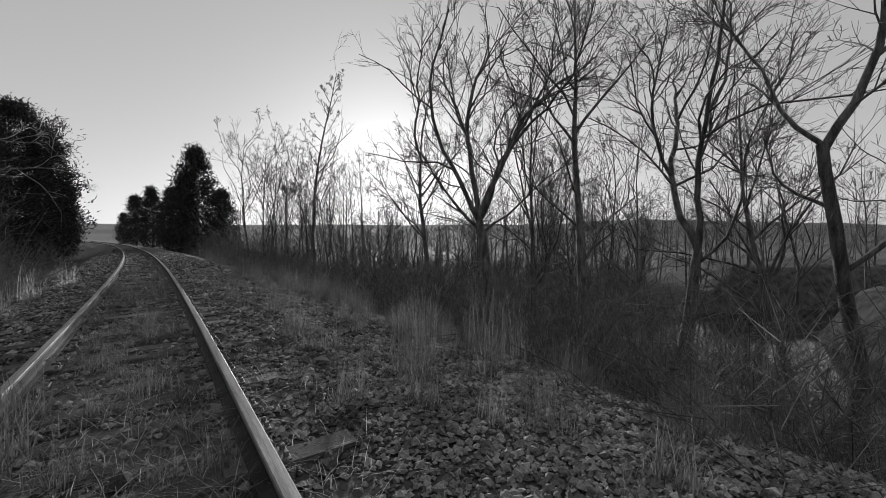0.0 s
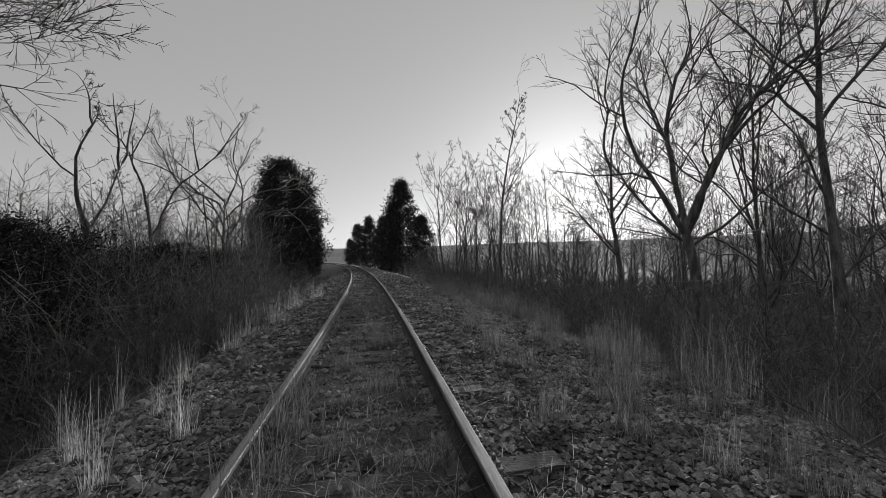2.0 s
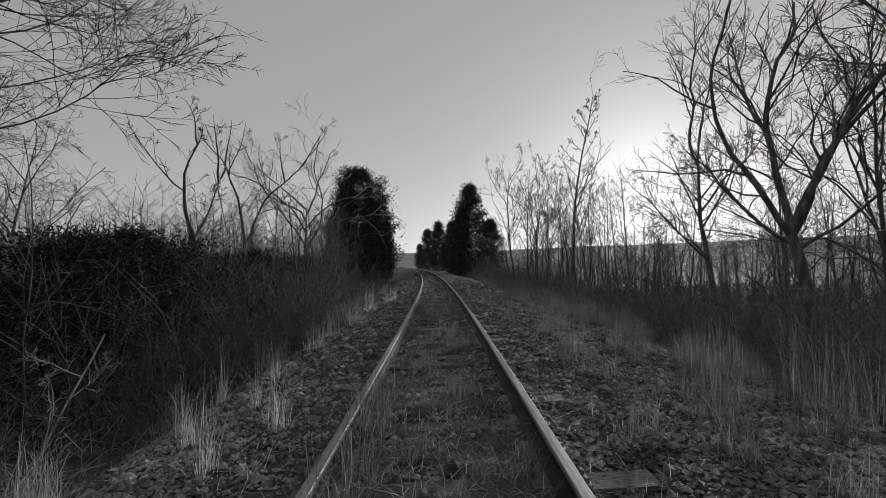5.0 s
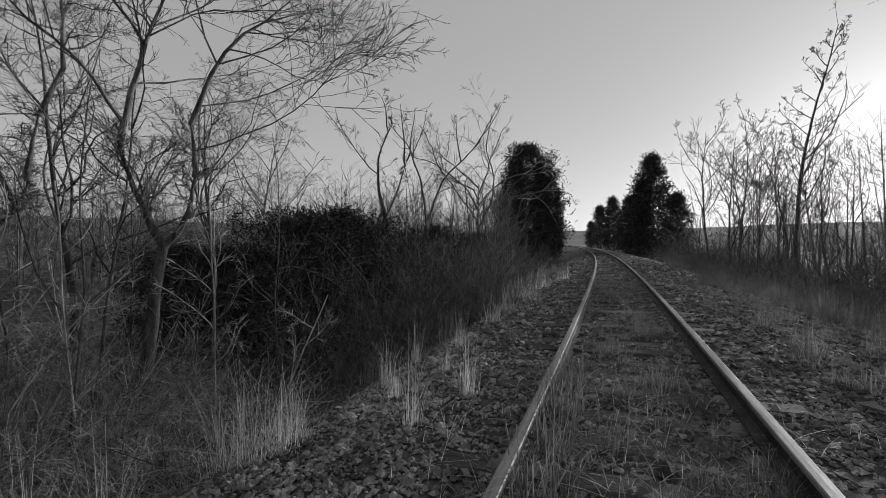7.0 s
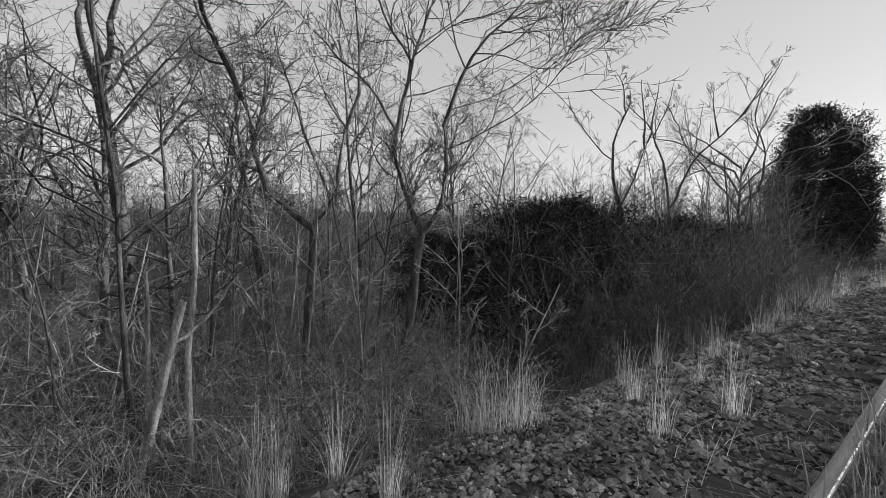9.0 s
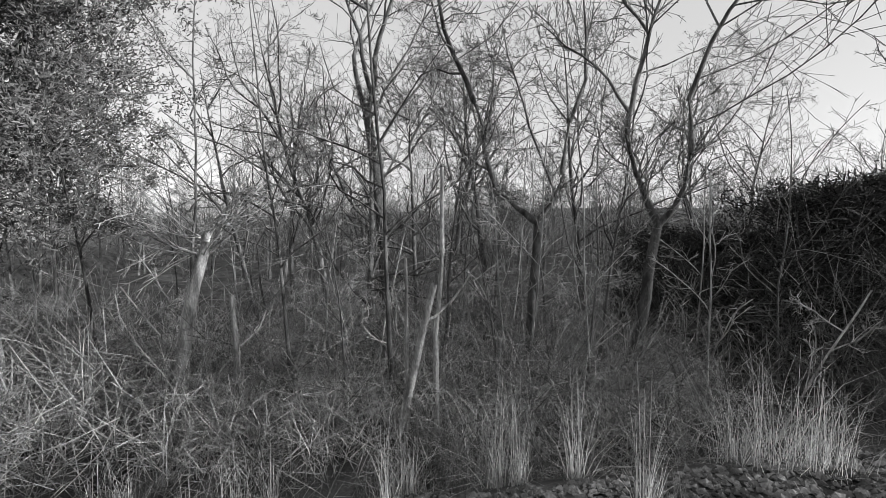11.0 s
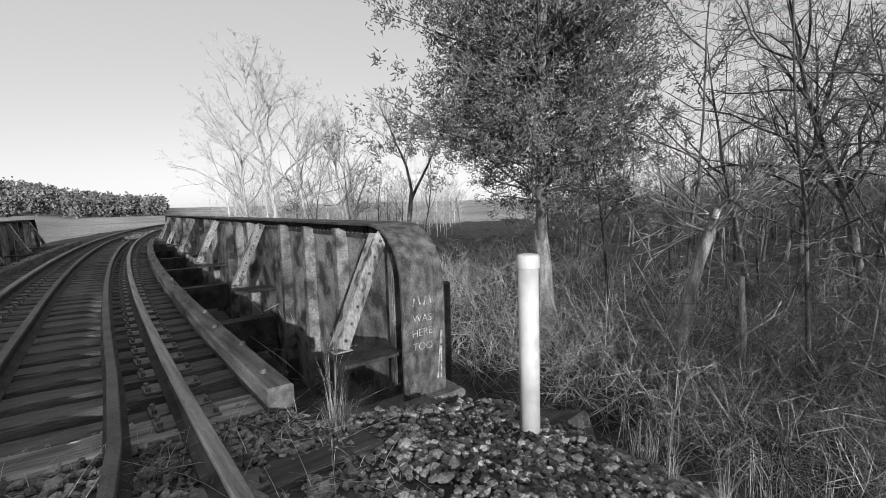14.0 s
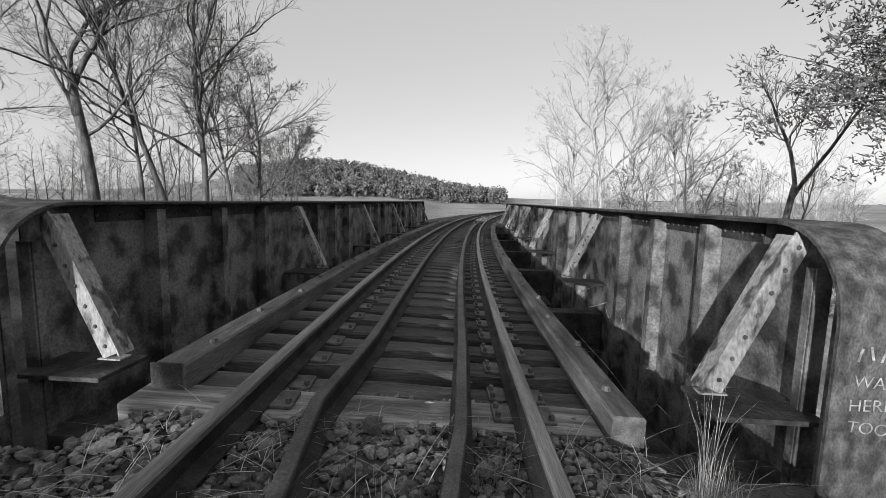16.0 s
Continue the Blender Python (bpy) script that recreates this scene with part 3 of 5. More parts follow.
def random_limbs(rng, h, r, forks=7, lean=28, low=0.3):
    limbs = [(-1, 0, rng.uniform(-6, 6), rng.uniform(-6, 6), h, r, 0.02)]
    for i in range(forks):
        w = low + (0.95 - low) * (i + rng.random()) / forks
        limbs.append((0, w, rng.uniform(-lean, lean) * 1.4, rng.uniform(-lean, lean) * 1.4, h * (0.75 - 0.5 * w) * rng.uniform(0.8, 1.2), r * (0.62 - 0.35 * w), 0.09))
    return limbs


def spikes(rng, centres, dirs, n, length, radius, jitter):
    """Tufts of short pointed sprays round each centre."""
    c = np.repeat(centres, n, 0) + rng.normal(0, length * 0.75, (len(centres) * n, 3))
    d = np.repeat(dirs, n, 0) + rng.normal(0, jitter, (len(centres) * n, 3))
    d /= np.linalg.norm(d, axis=1)[:, None]
    a = np.cross(d, rng.normal(0, 1, d.shape))
    a /= np.linalg.norm(a, axis=1)[:, None]
    b = np.cross(d, a)
    ln = length * rng.uniform(0.5, 1.3, (len(c), 1))
    V = np.stack([c + a * radius, c - a * radius * 0.5 + b * radius * 0.87, c - a * radius * 0.5 - b * radius * 0.87, c + d * ln], 1).reshape(-1, 3)
    i = np.arange(len(c))[:, None] * 4
    F = np.concatenate([i + [0, 1, 3], i + [1, 2, 3], i + [2, 0, 3]])
    return V, F


def evergreen(name, at, h, width, seed, label, low=0.1, limbs=90, tufts=9, n=14, length=0.13, radius=0.012, forked=False, group="", mat=None, bark=None, pointed=1.0):
    rng = np.random.default_rng(seed)
    z = float(height(*at)) - 0.15
    tree = empty(name, (at[0], at[1], z), label, "evergreen tree", group)
    wood, twig_wood, cs, ds = [], [], [], []
    if forked:
        base, br = stem(rng, (0, 0, 0), (0.02, 0, 1), 2.1, 0.17, 0.14, 6, 0.04)
        wood.append((base, br * 1.0, 8))
        t1 = stem(rng, base[-2], (-0.18, -0.12, 1), h - 2.0, 0.11, 0.02, 12, 0.05, 0.05)
        t2 = stem(rng, base[-2], (0.33, 0.28, 1), h - 3.0, 0.10, 0.02, 12, 0.05, 0.06)
        t3 = stem(rng, base[-3], (-0.7, -0.5, 0.55), 1.5, 0.05, 0.02, 6, 0.05, 0.35)
        wood += [(*t1, 8), (*t2, 8), (*t3, 6)]
        stems = [t1[0], t2[0]]
    else:
        t1 = stem(rng, (0, 0, 0), (0, 0, 1), h, 0.02 * h, 0.02, 12, 0.03, 0.05)
        wood.append((*t1, 7))
        stems = [t1[0]]
    for i in range(limbs):
        s = stems[i % len(stems)]
        f = (low + (1 - low) * (i + rng.random()) / limbs) if not forked else rng.uniform(0.12, 1.0)
        k = min(int(f * (len(s) - 1)), len(s) - 2)
        p = s[k] + (s[k + 1] - s[k]) * (f * (len(s) - 1) - k)
        a = rng.uniform(0, 2 * math.pi)
        prof = min(1, 0.72 + f) * (1 - max(0, (f - 0.6) / 0.4)) ** 0.6 if forked else (1 - f) ** 0.55 * (0.55 + 0.45 * min(1, f * 5)) if pointed else math.sqrt(max(0.03, 1 - (2 * f - 0.9) ** 2 * 0.8))
        ln = width * 0.5 * (prof + 0.08) * rng.uniform(0.65, 1.25)
        pts, rad = stem(rng, p, (math.cos(a), math.sin(a), 0.35 if not forked else rng.uniform(-0.15, 0.45) + 0.45 * f), ln, 0.006 + 0.006 * ln, 0.004, 5, 0.18 if forked else 0.10, 0.05)
        twig_wood.append((pts, rad, 4))
        t = rng.uniform(0.25, 1.0, tufts) ** 0.7 * (len(pts) - 1)
        j = np.minimum(t.astype(int), len(pts) - 2)
        c = pts[j] + (pts[j + 1] - pts[j]) * (t - j)[:, None] + rng.normal(0, (0.13 if forked else 0.10) * ln + 0.06, (tufts, 3)) * np.array([1, 1, 0.7])
        cs.append(c)
        ds.append(np.tile((math.cos(a) * 0.7, math.sin(a) * 0.7, 0.55), (tufts, 1)))
    v, f = tubes(wood)
    obj("trunk", v, f, bark or M_BARK, tree, smooth=True)
    v, f = tubes(twig_wood)
    obj("bough", v, f, M_BARK, tree)
    v, f = spikes(rng, np.concatenate(cs), np.concatenate(ds), n, length, radius, 0.95)
    # unforked evergreens take the copy with shade in its colour
    obj("foliage", v, f, mat or (M_CEDAR if forked else M_SHADECEDAR), tree)
    return tree


def brush(at, seed, h, size, count, label, mat, group, droop=0.0, name="brush_thicket"):
    """A thicket of thin bare stems that fork and lean about."""
    rng = np.random.default_rng(seed)
    b = empty(name, (at[0], at[1], float(height(*at)) - 0.05), label, "brush", group)
    out, shoots = [], []
    for i in range(count):
        p = np.r_[rng.uniform(-size, size, 2), -0.1]
        d = np.r_[rng.normal(0, 0.35, 2), 1]
        ln = h * rng.uniform(0.45, 1.1)
        pts, rad = stem(rng, p, d, ln, rng.uniform(0.003, 0.0075), 0.002, 5, 0.32, -droop)
        out.append((pts, rad, 3))
        for _ in range(rng.integers(4, 8)):
            k = rng.integers(0, 5)
            dd = (pts[k + 1] - pts[k]) / (ln / 5) + rng.normal(0, 1.0, 3)
            cp, cr = stem(rng, pts[k] + (pts[k + 1] - pts[k]) * rng.random(), dd, ln * rng.uniform(0.2, 0.5), 0.0042, 0.0018, 1, 0.2, -droop)
            shoots.append((cp, cr, 3))
    v, f = tubes(out)
    tagged(obj("stalk_tangle", v, f, mat, b), kind="stuff")
    v, f = tubes(shoots)
    tagged(obj("shoot_tangle", v, f, mat, b), kind="stuff")
    return b


def ribbons(rng, roots, h, lean, width, seg=4, curl=0.3):
    """Grass blades: narrow folded ribbons that arch over."""
    n = len(roots)
    az = rng.uniform(0, 2 * np.pi, n)
    d = np.c_[np.cos(az), np.sin(az)] * (np.abs(rng.normal(0, lean, n)))[:, None]
    hh = h * rng.uniform(0.45, 1.15, n)
    side = np.c_[-np.sin(az), np.cos(az), np.zeros(n)]
    V = []
    for k in range(seg + 1):
        t = k / seg
        c = np.c_[roots[:, 0] + d[:, 0] * hh * (t + curl * 3 * t ** 3), roots[:, 1] + d[:, 1] * hh * (t + curl * 3 * t ** 3), roots[:, 2] + hh * (t - curl * t ** 3 * np.minimum(1, np.hypot(d[:, 0], d[:, 1]) * 3))]
        w = width * (1 - 0.8 * t)
        V += [c - side * w, c + side * w]
    V = np.stack(V, 1)
    i = np.arange(n)[:, None] * (2 * seg + 2)
    F = np.concatenate([i + [2 * k, 2 * k + 1, 2 * k + 3, 2 * k + 2] for k in range(seg)])
    return V.reshape(-1, 3), F


def tuft(at, seed, h, spread, blades, label, mat, group, name="grass_tuft", lean=0.16):
    rng = np.random.default_rng(seed)
    b = empty(name, (at[0], at[1], float(height(*at)) - 0.02), label, "grass", group)
    a, r = rng.uniform(0, 2 * np.pi, blades), spread * np.sqrt(rng.random(blades))
    v, f = ribbons(rng, np.c_[r * np.cos(a), r * np.sin(a), np.zeros(blades)], h, lean, 0.0024, 3)
    obj("grass_clump", v, f, mat, b)
    a, r = rng.uniform(0, 2 * np.pi, blades), spread * 1.6 * np.sqrt(rng.random(blades))
    v, f = ribbons(rng, np.c_[r * np.cos(a), r * np.sin(a), np.zeros(blades)], h * 0.38, 0.5, 0.0026, 2)
    obj("undergrowth", v, f, mat, b)
    return b


def place(proto, at, scale=1.0, turn=0.0, sink=0.1, tall=1.0):
    m = Matrix.Translation((at[0], at[1], float(height(*at)) - sink)) @ Matrix.Rotation(turn, 4, "Z") @ Matrix.Diagonal((scale, scale, scale * tall, 1))
    return copy_thing(proto, m)


def polar(az, d, eye=(0.0, 0.8)):
    return (eye[0] + d * math.sin(radians(az)), eye[1] + d * math.cos(radians(az)))


# ---- trees by the creek ----
bare_tree("bare_tree", polar(41.5, 11), 41.5, [(-1, 0, 0, 0, 3.6, 0.16, 0.03), (0, 0.97, -30, 0, 5.5, 0.085, 0.04), (0, 1, -10, 5, 5.5, 0.10, 0.01), (0, 1, 9, -5, 5.5, 0.11, 0.01), (0, 0.98, 50, 0, 4.6, 0.085, 0.05), (0, 0.93, -60, 5, 3.2, 0.06, 0.10), (0, 0.9, 45, 8, 2.8, 0.05, 0.03), (3, 0.4, 28, 0, 3.2, 0.05, 0.02), (2, 0.4, -30, 0, 3.2, 0.05, 0.02)], 11, "dark bare spreading tree forking low into many limbs", group="bare trees by the creek")
bare_tree("bare_tree", polar(53.2, 11), 53.2, [(-1, 0, 0.5, 0, 9.5, 0.13, 0.0), (0, 0.58, -38, 0, 3, 0.05, 0.07), (0, 0.6, 35, 0, 3.4, 0.055, 0.07), (0, 0.72, -30, 10, 2.6, 0.04, 0.06), (0, 0.8, 30, -10, 2.4, 0.04, 0.06), (0, 0.9, -15, 0, 2.2, 0.03, 0.05)], 12, "dark straight bare tree with a single upright trunk", group="bare trees by the creek")
bare_tree("bare_tree", polar(63.7, 10.5), 63.7, [(-1, 0, 0, 0, 2.9, 0.15, 0.02), (0, 1, -10, 0, 7.0, 0.10, 0.01), (1, 0.28, -42, 0, 4.6, 0.06, 0.03), (0, 0.97, 15, 4, 6.5, 0.09, 0.03), (0, 0.9, 42, 0, 4.2, 0.05, 0.04), (3, 0.45, 25, 0, 3.4, 0.05, 0.02), (1, 0.55, 18, 0, 3.2, 0.045, 0.02), (2, 0.5, -5, 0, 2.5, 0.03, 0.02)], 13, "dark bare tree forking low into upright limbs", group="bare trees by the creek")
bare_tree("bare_tree", polar(78.4, 9.2), 78, [(-1, 0, 2, 0, 4.9, 0.125, 0.0), (0, 1, -34, 0, 3.8, 0.05, 0.03), (0, 0.98, 6, 0, 4.8, 0.085, 0.01), (0, 0.6, 38, 0, 4.4, 0.055, 0.04), (2, 0.3, 35, 0, 3, 0.05, 0.02), (0, 0.8, -60, 0, 1.8, 0.04, 0.05)], 14, "dark crooked bare tree leaning over the bank", group="bare trees by the creek")
bare_tree("bare_tree", polar(76, 13), 76, [(-1, 0, -13, 0, 9.5, 0.11, 0.012), (0, 0.45, 25, 0, 3.4, 0.05, 0.05), (0, 0.5, -45, 0, 3, 0.04, 0.06), (0, 0.65, 20, 0, 2.6, 0.04, 0.06), (0, 0.75, -40, 0, 2.4, 0.03, 0.06)], 15, "slender leaning bare tree on the bank", group="bare trees by the creek")
bare_tree("bare_tree", polar(32.6, 15), 32.6, [(-1, 0, 1, 0, 7.6, 0.12, 0.0), (0, 0.8, -22, 0, 5, 0.06, 0.04), (0, 0.6, 30, 0, 3.6, 0.05, 0.05), (0, 0.9, 10, 0, 4.2, 0.05, 0.03), (0, 0.4, -35, 0, 3.2, 0.04, 0.08)], 16, "dark tall bare tree with few limbs", group="bare trees by the creek")
THIN = dict(SPEC, counts=(6, 4, 3), lens=(0.35, 0.45, 0.5), thin=0.009)
bare_tree("bare_tree", polar(17.2, 33), 17.2, [(-1, 0, 0.5, 0, 14.8, 0.14, 0.0)] + [(0, 0.3 + 0.03 * i, (-1) ** i * (34 + i % 5 * 3), (i * 53 % 80) - 40, 3.2 - 0.1 * i, 0.035, 0.10) for i in range(23)], 17, "tall slender bare tree with short upswept branches", THIN, group="bare trees by the creek")

# ---- trees on the other side of the track ----
VINE = dict(SPEC, counts=(12, 7, 4), lens=(0.45, 0.5, 0.5), lift=-0.03, spread=58, wander=0.26)
SWEEP = dict(SPEC, counts=(13, 6, 3), lens=(0.75, 0.45, 0.4), lift=0.05, spread=38, low=0.2)
bare_tree("bare_tree", (-6.6, 4.75), -58.4, [(-1, 0, 5, 0, 2.75, 0.11, 0.0), (0, 1, -26, 0, 1.5, 0.085, 0.0), (1, 1, 14, 0, 3.2, 0.06, 0.0), (0, 0.99, 42, 0, 1.15, 0.075, 0.0), (3, 1, 4, 0, 0.8, 0.062, 0.0), (4, 1, 26, 0, 3.0, 0.05, 0.0), (5, 0.1, 68, 20, 3.2, 0.016, 0.0), (5, 0.35, 60, -20, 3.0, 0.016, 0.0), (4, 0.5, 70, -25, 2.8, 0.016, 0.0), (2, 0.3, 58, 15, 3.0, 0.018, 0.0), (2, 0.55, 50, -15, 2.6, 0.016, 0.0), (2, 0.1, -48, 0, 2.2, 0.035, 0.02), (2, 0.5, -30, 0, 2.0, 0.03, 0.0)], 21, "dark bare tree with long sweeping side branches", SWEEP, group="bare trees by the ditch")
bare_tree("bare_tree", (-7.4, 3.5), -69, [(-1, 0, -1, 0, 2.75, 0.105, 0.0), (0, 0.99, -60, 0, 1.0, 0.09, 0.0), (1, 1, -24, 0, 1.5, 0.08, 0.0), (2, 1, -25, 0, 3.0, 0.065, 0.0), (0, 1, 30, 0, 0.9, 0.07, 0.0), (4, 1, -10, 0, 0.9, 0.058, 0.0), (5, 1, 15, 0, 2.8, 0.05, 0.0), (4, 0.6, -16, 0, 2.8, 0.04, 0.0), (2, 0.5, 20, 0, 2.6, 0.04, 0.0), (2, 0.2, -55, 0, 1.8, 0.03, 0.0), (3, 0.3, -50, 0, 2.0, 0.03, 0.0)], 22, "crooked bare tree with a pale lower trunk and heavy side limb", VINE, group="bare trees by the ditch")
bare_tree("bare_tree", polar(-90.2, 9.5), -90.2, [(-1, 0, -5, 0, 5.6, 0.10, 0.0), (0, 1, -14, 0, 3.4, 0.07, 0.02), (0, 0.75, 28, 0, 3.2, 0.05, 0.04), (0, 0.5, -55, 0, 3.0, 0.04, 0.05), (0, 0.9, 40, 0, 2.5, 0.04, 0.03)], 23, "dark vine-hung bare tree by the ditch", VINE, group="bare trees by the ditch")
bare_tree("bare_tree", polar(-88.8, 11), -88.8, [(-1, 0, 2, 0, 5.2, 0.17, 0.0), (0, 1, 24, 0, 4.2, 0.09, 0.0), (0, 0.98, -26, 0, 4.2, 0.09, 0.02), (0, 0.7, 50, 0, 2.5, 0.05, 0.06)], 24, "thick bare tree forking in two by the ditch", VINE, group="bare trees by the ditch")
bare_tree("bare_tree", polar(-84.5, 10), -84.5, [(-1, 0, -2, 0, 5.4, 0.07, 0.0), (0, 0.8, 30, 0, 1.8, 0.04, 0.05), (0, 0.7, -45, 0, 1.6, 0.04, 0.05), (0, 0.9, -60, 0, 1.4, 0.03, 0.0)], 25, "thin snag hung with a dark clump of vines", VINE, group="bare trees by the ditch")
bare_tree("bare_tree", polar(-104, 12.5), -104, [(-1, 0, -8, 0, 6.5, 0.07, 0.0), (0, 0.5, -48, 0, 2.8, 0.035, 0.05), (0, 0.6, 35, 0, 2.5, 0.03, 0.05), (0, 0.75, -30, 0, 2.2, 0.03, 0.04), (0, 0.85, 20, 0, 2.0, 0.03, 0.04)], 26, "slender bare tree with a few dry leaves", dict(SPEC, counts=(4, 3, 2)), group="bare trees by the ditch")
for i, (az, d, hh, rr_) in enumerate(((-63.5, 12.5, 7.5, 0.08), (-75, 11.5, 7.0, 0.09), (-79.5, 14, 8.0, 0.10), (-95.5, 11.5, 7.5, 0.09), (-100, 15, 7.5, 0.08), (-52, 15, 7.0, 0.08), (-45, 17, 7.0, 0.07))):
    bare_tree("bare_tree", polar(az, d), az, random_limbs(np.random.default_rng(300 + i), hh, rr_, 9, 34, 0.25), 300 + i, "dark tangled bare tree in the ditch wood", dict(VINE, counts=(9, 5, 4)), group="bare trees by the ditch")
DEAD = dict(SPEC, counts=(6, 4, 3), lens=(0.3, 0.4, 0.5), spread=45, thin=0.008)
bare_tree("dead_tree", polar(-28.5, 15.5), -28.5, [(-1, 0, -6, 0, 4.2, 0.16, 0.0), (0, 0.95, -17, 0, 3.2, 0.085, 0.0), (1, 0.95, -5, 0, 1.6, 0.04, 0.05), (1, 0.45, -62, 0, 2.8, 0.035, 0.03), (0, 0.9, 20, 0, 2.4, 0.06, 0.02), (4, 0.9, -5, 0, 2.6, 0.05, 0.02), (4, 1, 28, 0, 2.3, 0.045, 0.02), (1, 0.8, 30, 0, 1.2, 0.03, 0.05)], 27, "dark dead tree with broken stubby limbs", DEAD, group="bare trees by the ditch")
bare_tree("dead_tree", polar(-24.5, 17), -24.5, [(-1, 0, 0, 0, 3.6, 0.10, 0.0), (0, 1, -9, 0, 4.6, 0.065, 0.0), (1, 0.6, 25, 0, 2.0, 0.03, 0.05), (0, 1, 24, 0, 5.0, 0.06, 0.0), (3, 0.55, -16, 0, 2.4, 0.04, 0.03), (3, 0.7, 35, 0, 2.0, 0.035, 0.05), (1, 0.45, -35, 0, 1.8, 0.03, 0.05)], 28, "dead tree with bare upright limbs", dict(DEAD, counts=(5, 3, 2), lens=(0.3, 0.4, 0.5)), group="bare trees by the ditch")
bare_tree("bare_tree", polar(-17.6, 26), -17.6, [(-1, 0, 1, 0, 6.0, 0.15, 0.0)] + [(0, 0.55 + 0.06 * i, (-1) ** i * (15 + 4 * i), (i % 3 - 1) * 18, 7.4 - 0.5 * i, 0.075, 0.03) for i in range(8)], 29, "tall bare tree with a fine vase-shaped crown", dict(SPEC, counts=(9, 5, 4), thin=0.007), group="bare trees by the ditch", twig=M_PALETWIG)

# ---- evergreens ----
evergreen("cedar_tree", (-7.2, -4.5), 10.5, 4.9, 41, "large shaggy cedar with a pale forked trunk", low=0.1, limbs=360, tufts=17, n=26, length=0.085, radius=0.012, forked=True, bark=M_PALEBARK, group="evergreen trees")
evergreen("cedar_tree", polar(-11.6, 46), 12.3, 6.8, 42, "tall dense backlit dark cedar beside the track", low=0.02, limbs=260, tufts=10, n=11, length=0.30, radius=0.035, pointed=0.0, group="evergreen trees")
far_cedar = evergreen("cedar_tree", polar(3.8, 68), 14.5, 8.0, 43, "dense backlit dark cedar beside the far track", low=0.02, limbs=190, tufts=9, n=5, length=0.5, radius=0.075, group="evergreen trees")
for az, d, s in ((-13.5, 48, 0.72), (-9.0, 52, 0.8), (-2.0, 95, 0.62), (-0.5, 88, 0.72), (1.2, 80, 0.72), (-3.2, 120, 0.5), (-7.9, 70, 0.6), (6.6, 64, 0.62), (2.2, 72, 0.8)):
    place(far_cedar, polar(az, d), s, az * 0.7, 0.2)
# bushes fill the shadowed thicket; their shade is in the foliage colour
bush = evergreen("cedar_bush", polar(-38.5, 12.5), 3.4, 3.4, 44, "low shaded dark evergreen bush in the thicket", low=0.0, limbs=85, tufts=9, n=10, length=0.15, radius=0.018, pointed=0.0, group="evergreen bushes")
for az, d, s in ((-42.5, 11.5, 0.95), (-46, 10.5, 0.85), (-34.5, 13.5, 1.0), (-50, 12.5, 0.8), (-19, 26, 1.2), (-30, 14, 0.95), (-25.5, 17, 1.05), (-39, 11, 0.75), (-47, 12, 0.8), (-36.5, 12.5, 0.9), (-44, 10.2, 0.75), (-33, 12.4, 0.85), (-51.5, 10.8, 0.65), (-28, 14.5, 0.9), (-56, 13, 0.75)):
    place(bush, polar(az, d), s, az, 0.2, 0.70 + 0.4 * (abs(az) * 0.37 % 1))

# ---- snags and broken sticks in the ditch ----
BARE = dict(SPEC, counts=(2,), lens=(0.18,), thin=0.006)
WHIP = dict(SPEC, counts=(7, 3), lens=(0.55, 0.35), spread=40, lift=-0.10, wander=0.10, low=0.05, thin=0.006)
bare_tree("broken_snag", (-6.75, -1.95), -114, [(-1, 0, 7, 0, 2.65, 0.105, 0.0)] + [(0, 0.86 + 0.02 * (i % 6), (-1) ** i * (50 + 5 * (i % 5)) - 18, (i * 37 % 70) - 35, 1.25, 0.016, -0.14) for i in range(15)], 51, "pale broken trunk wrapped in drooping bare vines", WHIP, M_PALEBARK, M_PALETWIG, group="snags")
bare_tree("broken_snag", (-6.4, -1.1), -107, [(-1, 0, 1, 0, 1.8, 0.05, 0.0), (0, 0.6, 65, 0, 0.7, 0.022, 0.03)], 52, "thin pale broken trunk in the brush", BARE, M_PALEBARK, M_PALETWIG, group="snags")
bare_tree("broken_snag", (-5.15, 1.1), -87, [(-1, 0, 2, 0, 2.1, 0.028, 0.0), (0, 0.55, -50, 0, 0.5, 0.01, 0.02)], 53, "pale dead stick standing in the brush", BARE, M_PALEBARK, M_PALETWIG, group="snags")
bare_tree("broken_snag", (-5.0, 1.4), -82, [(-1, 0, 1, 0, 3.1, 0.034, 0.0), (0, 0.68, -62, 0, 0.7, 0.014, 0.02), (0, 0.9, 40, 0, 0.4, 0.01, 0.02)], 54, "tall pale dead stick standing in the brush", BARE, M_PALEBARK, M_PALETWIG, group="snags")
bare_tree("broken_snag", (-5.0, 0.9), -78, [(-1, 0, 27, 0, 1.95, 0.055, 0.0), (0, 0.8, 75, 0, 0.8, 0.02, 0.06)], 55, "pale leaning trunk snapped off at the top", BARE, M_PALEBARK, M_PALETWIG, group="snags")

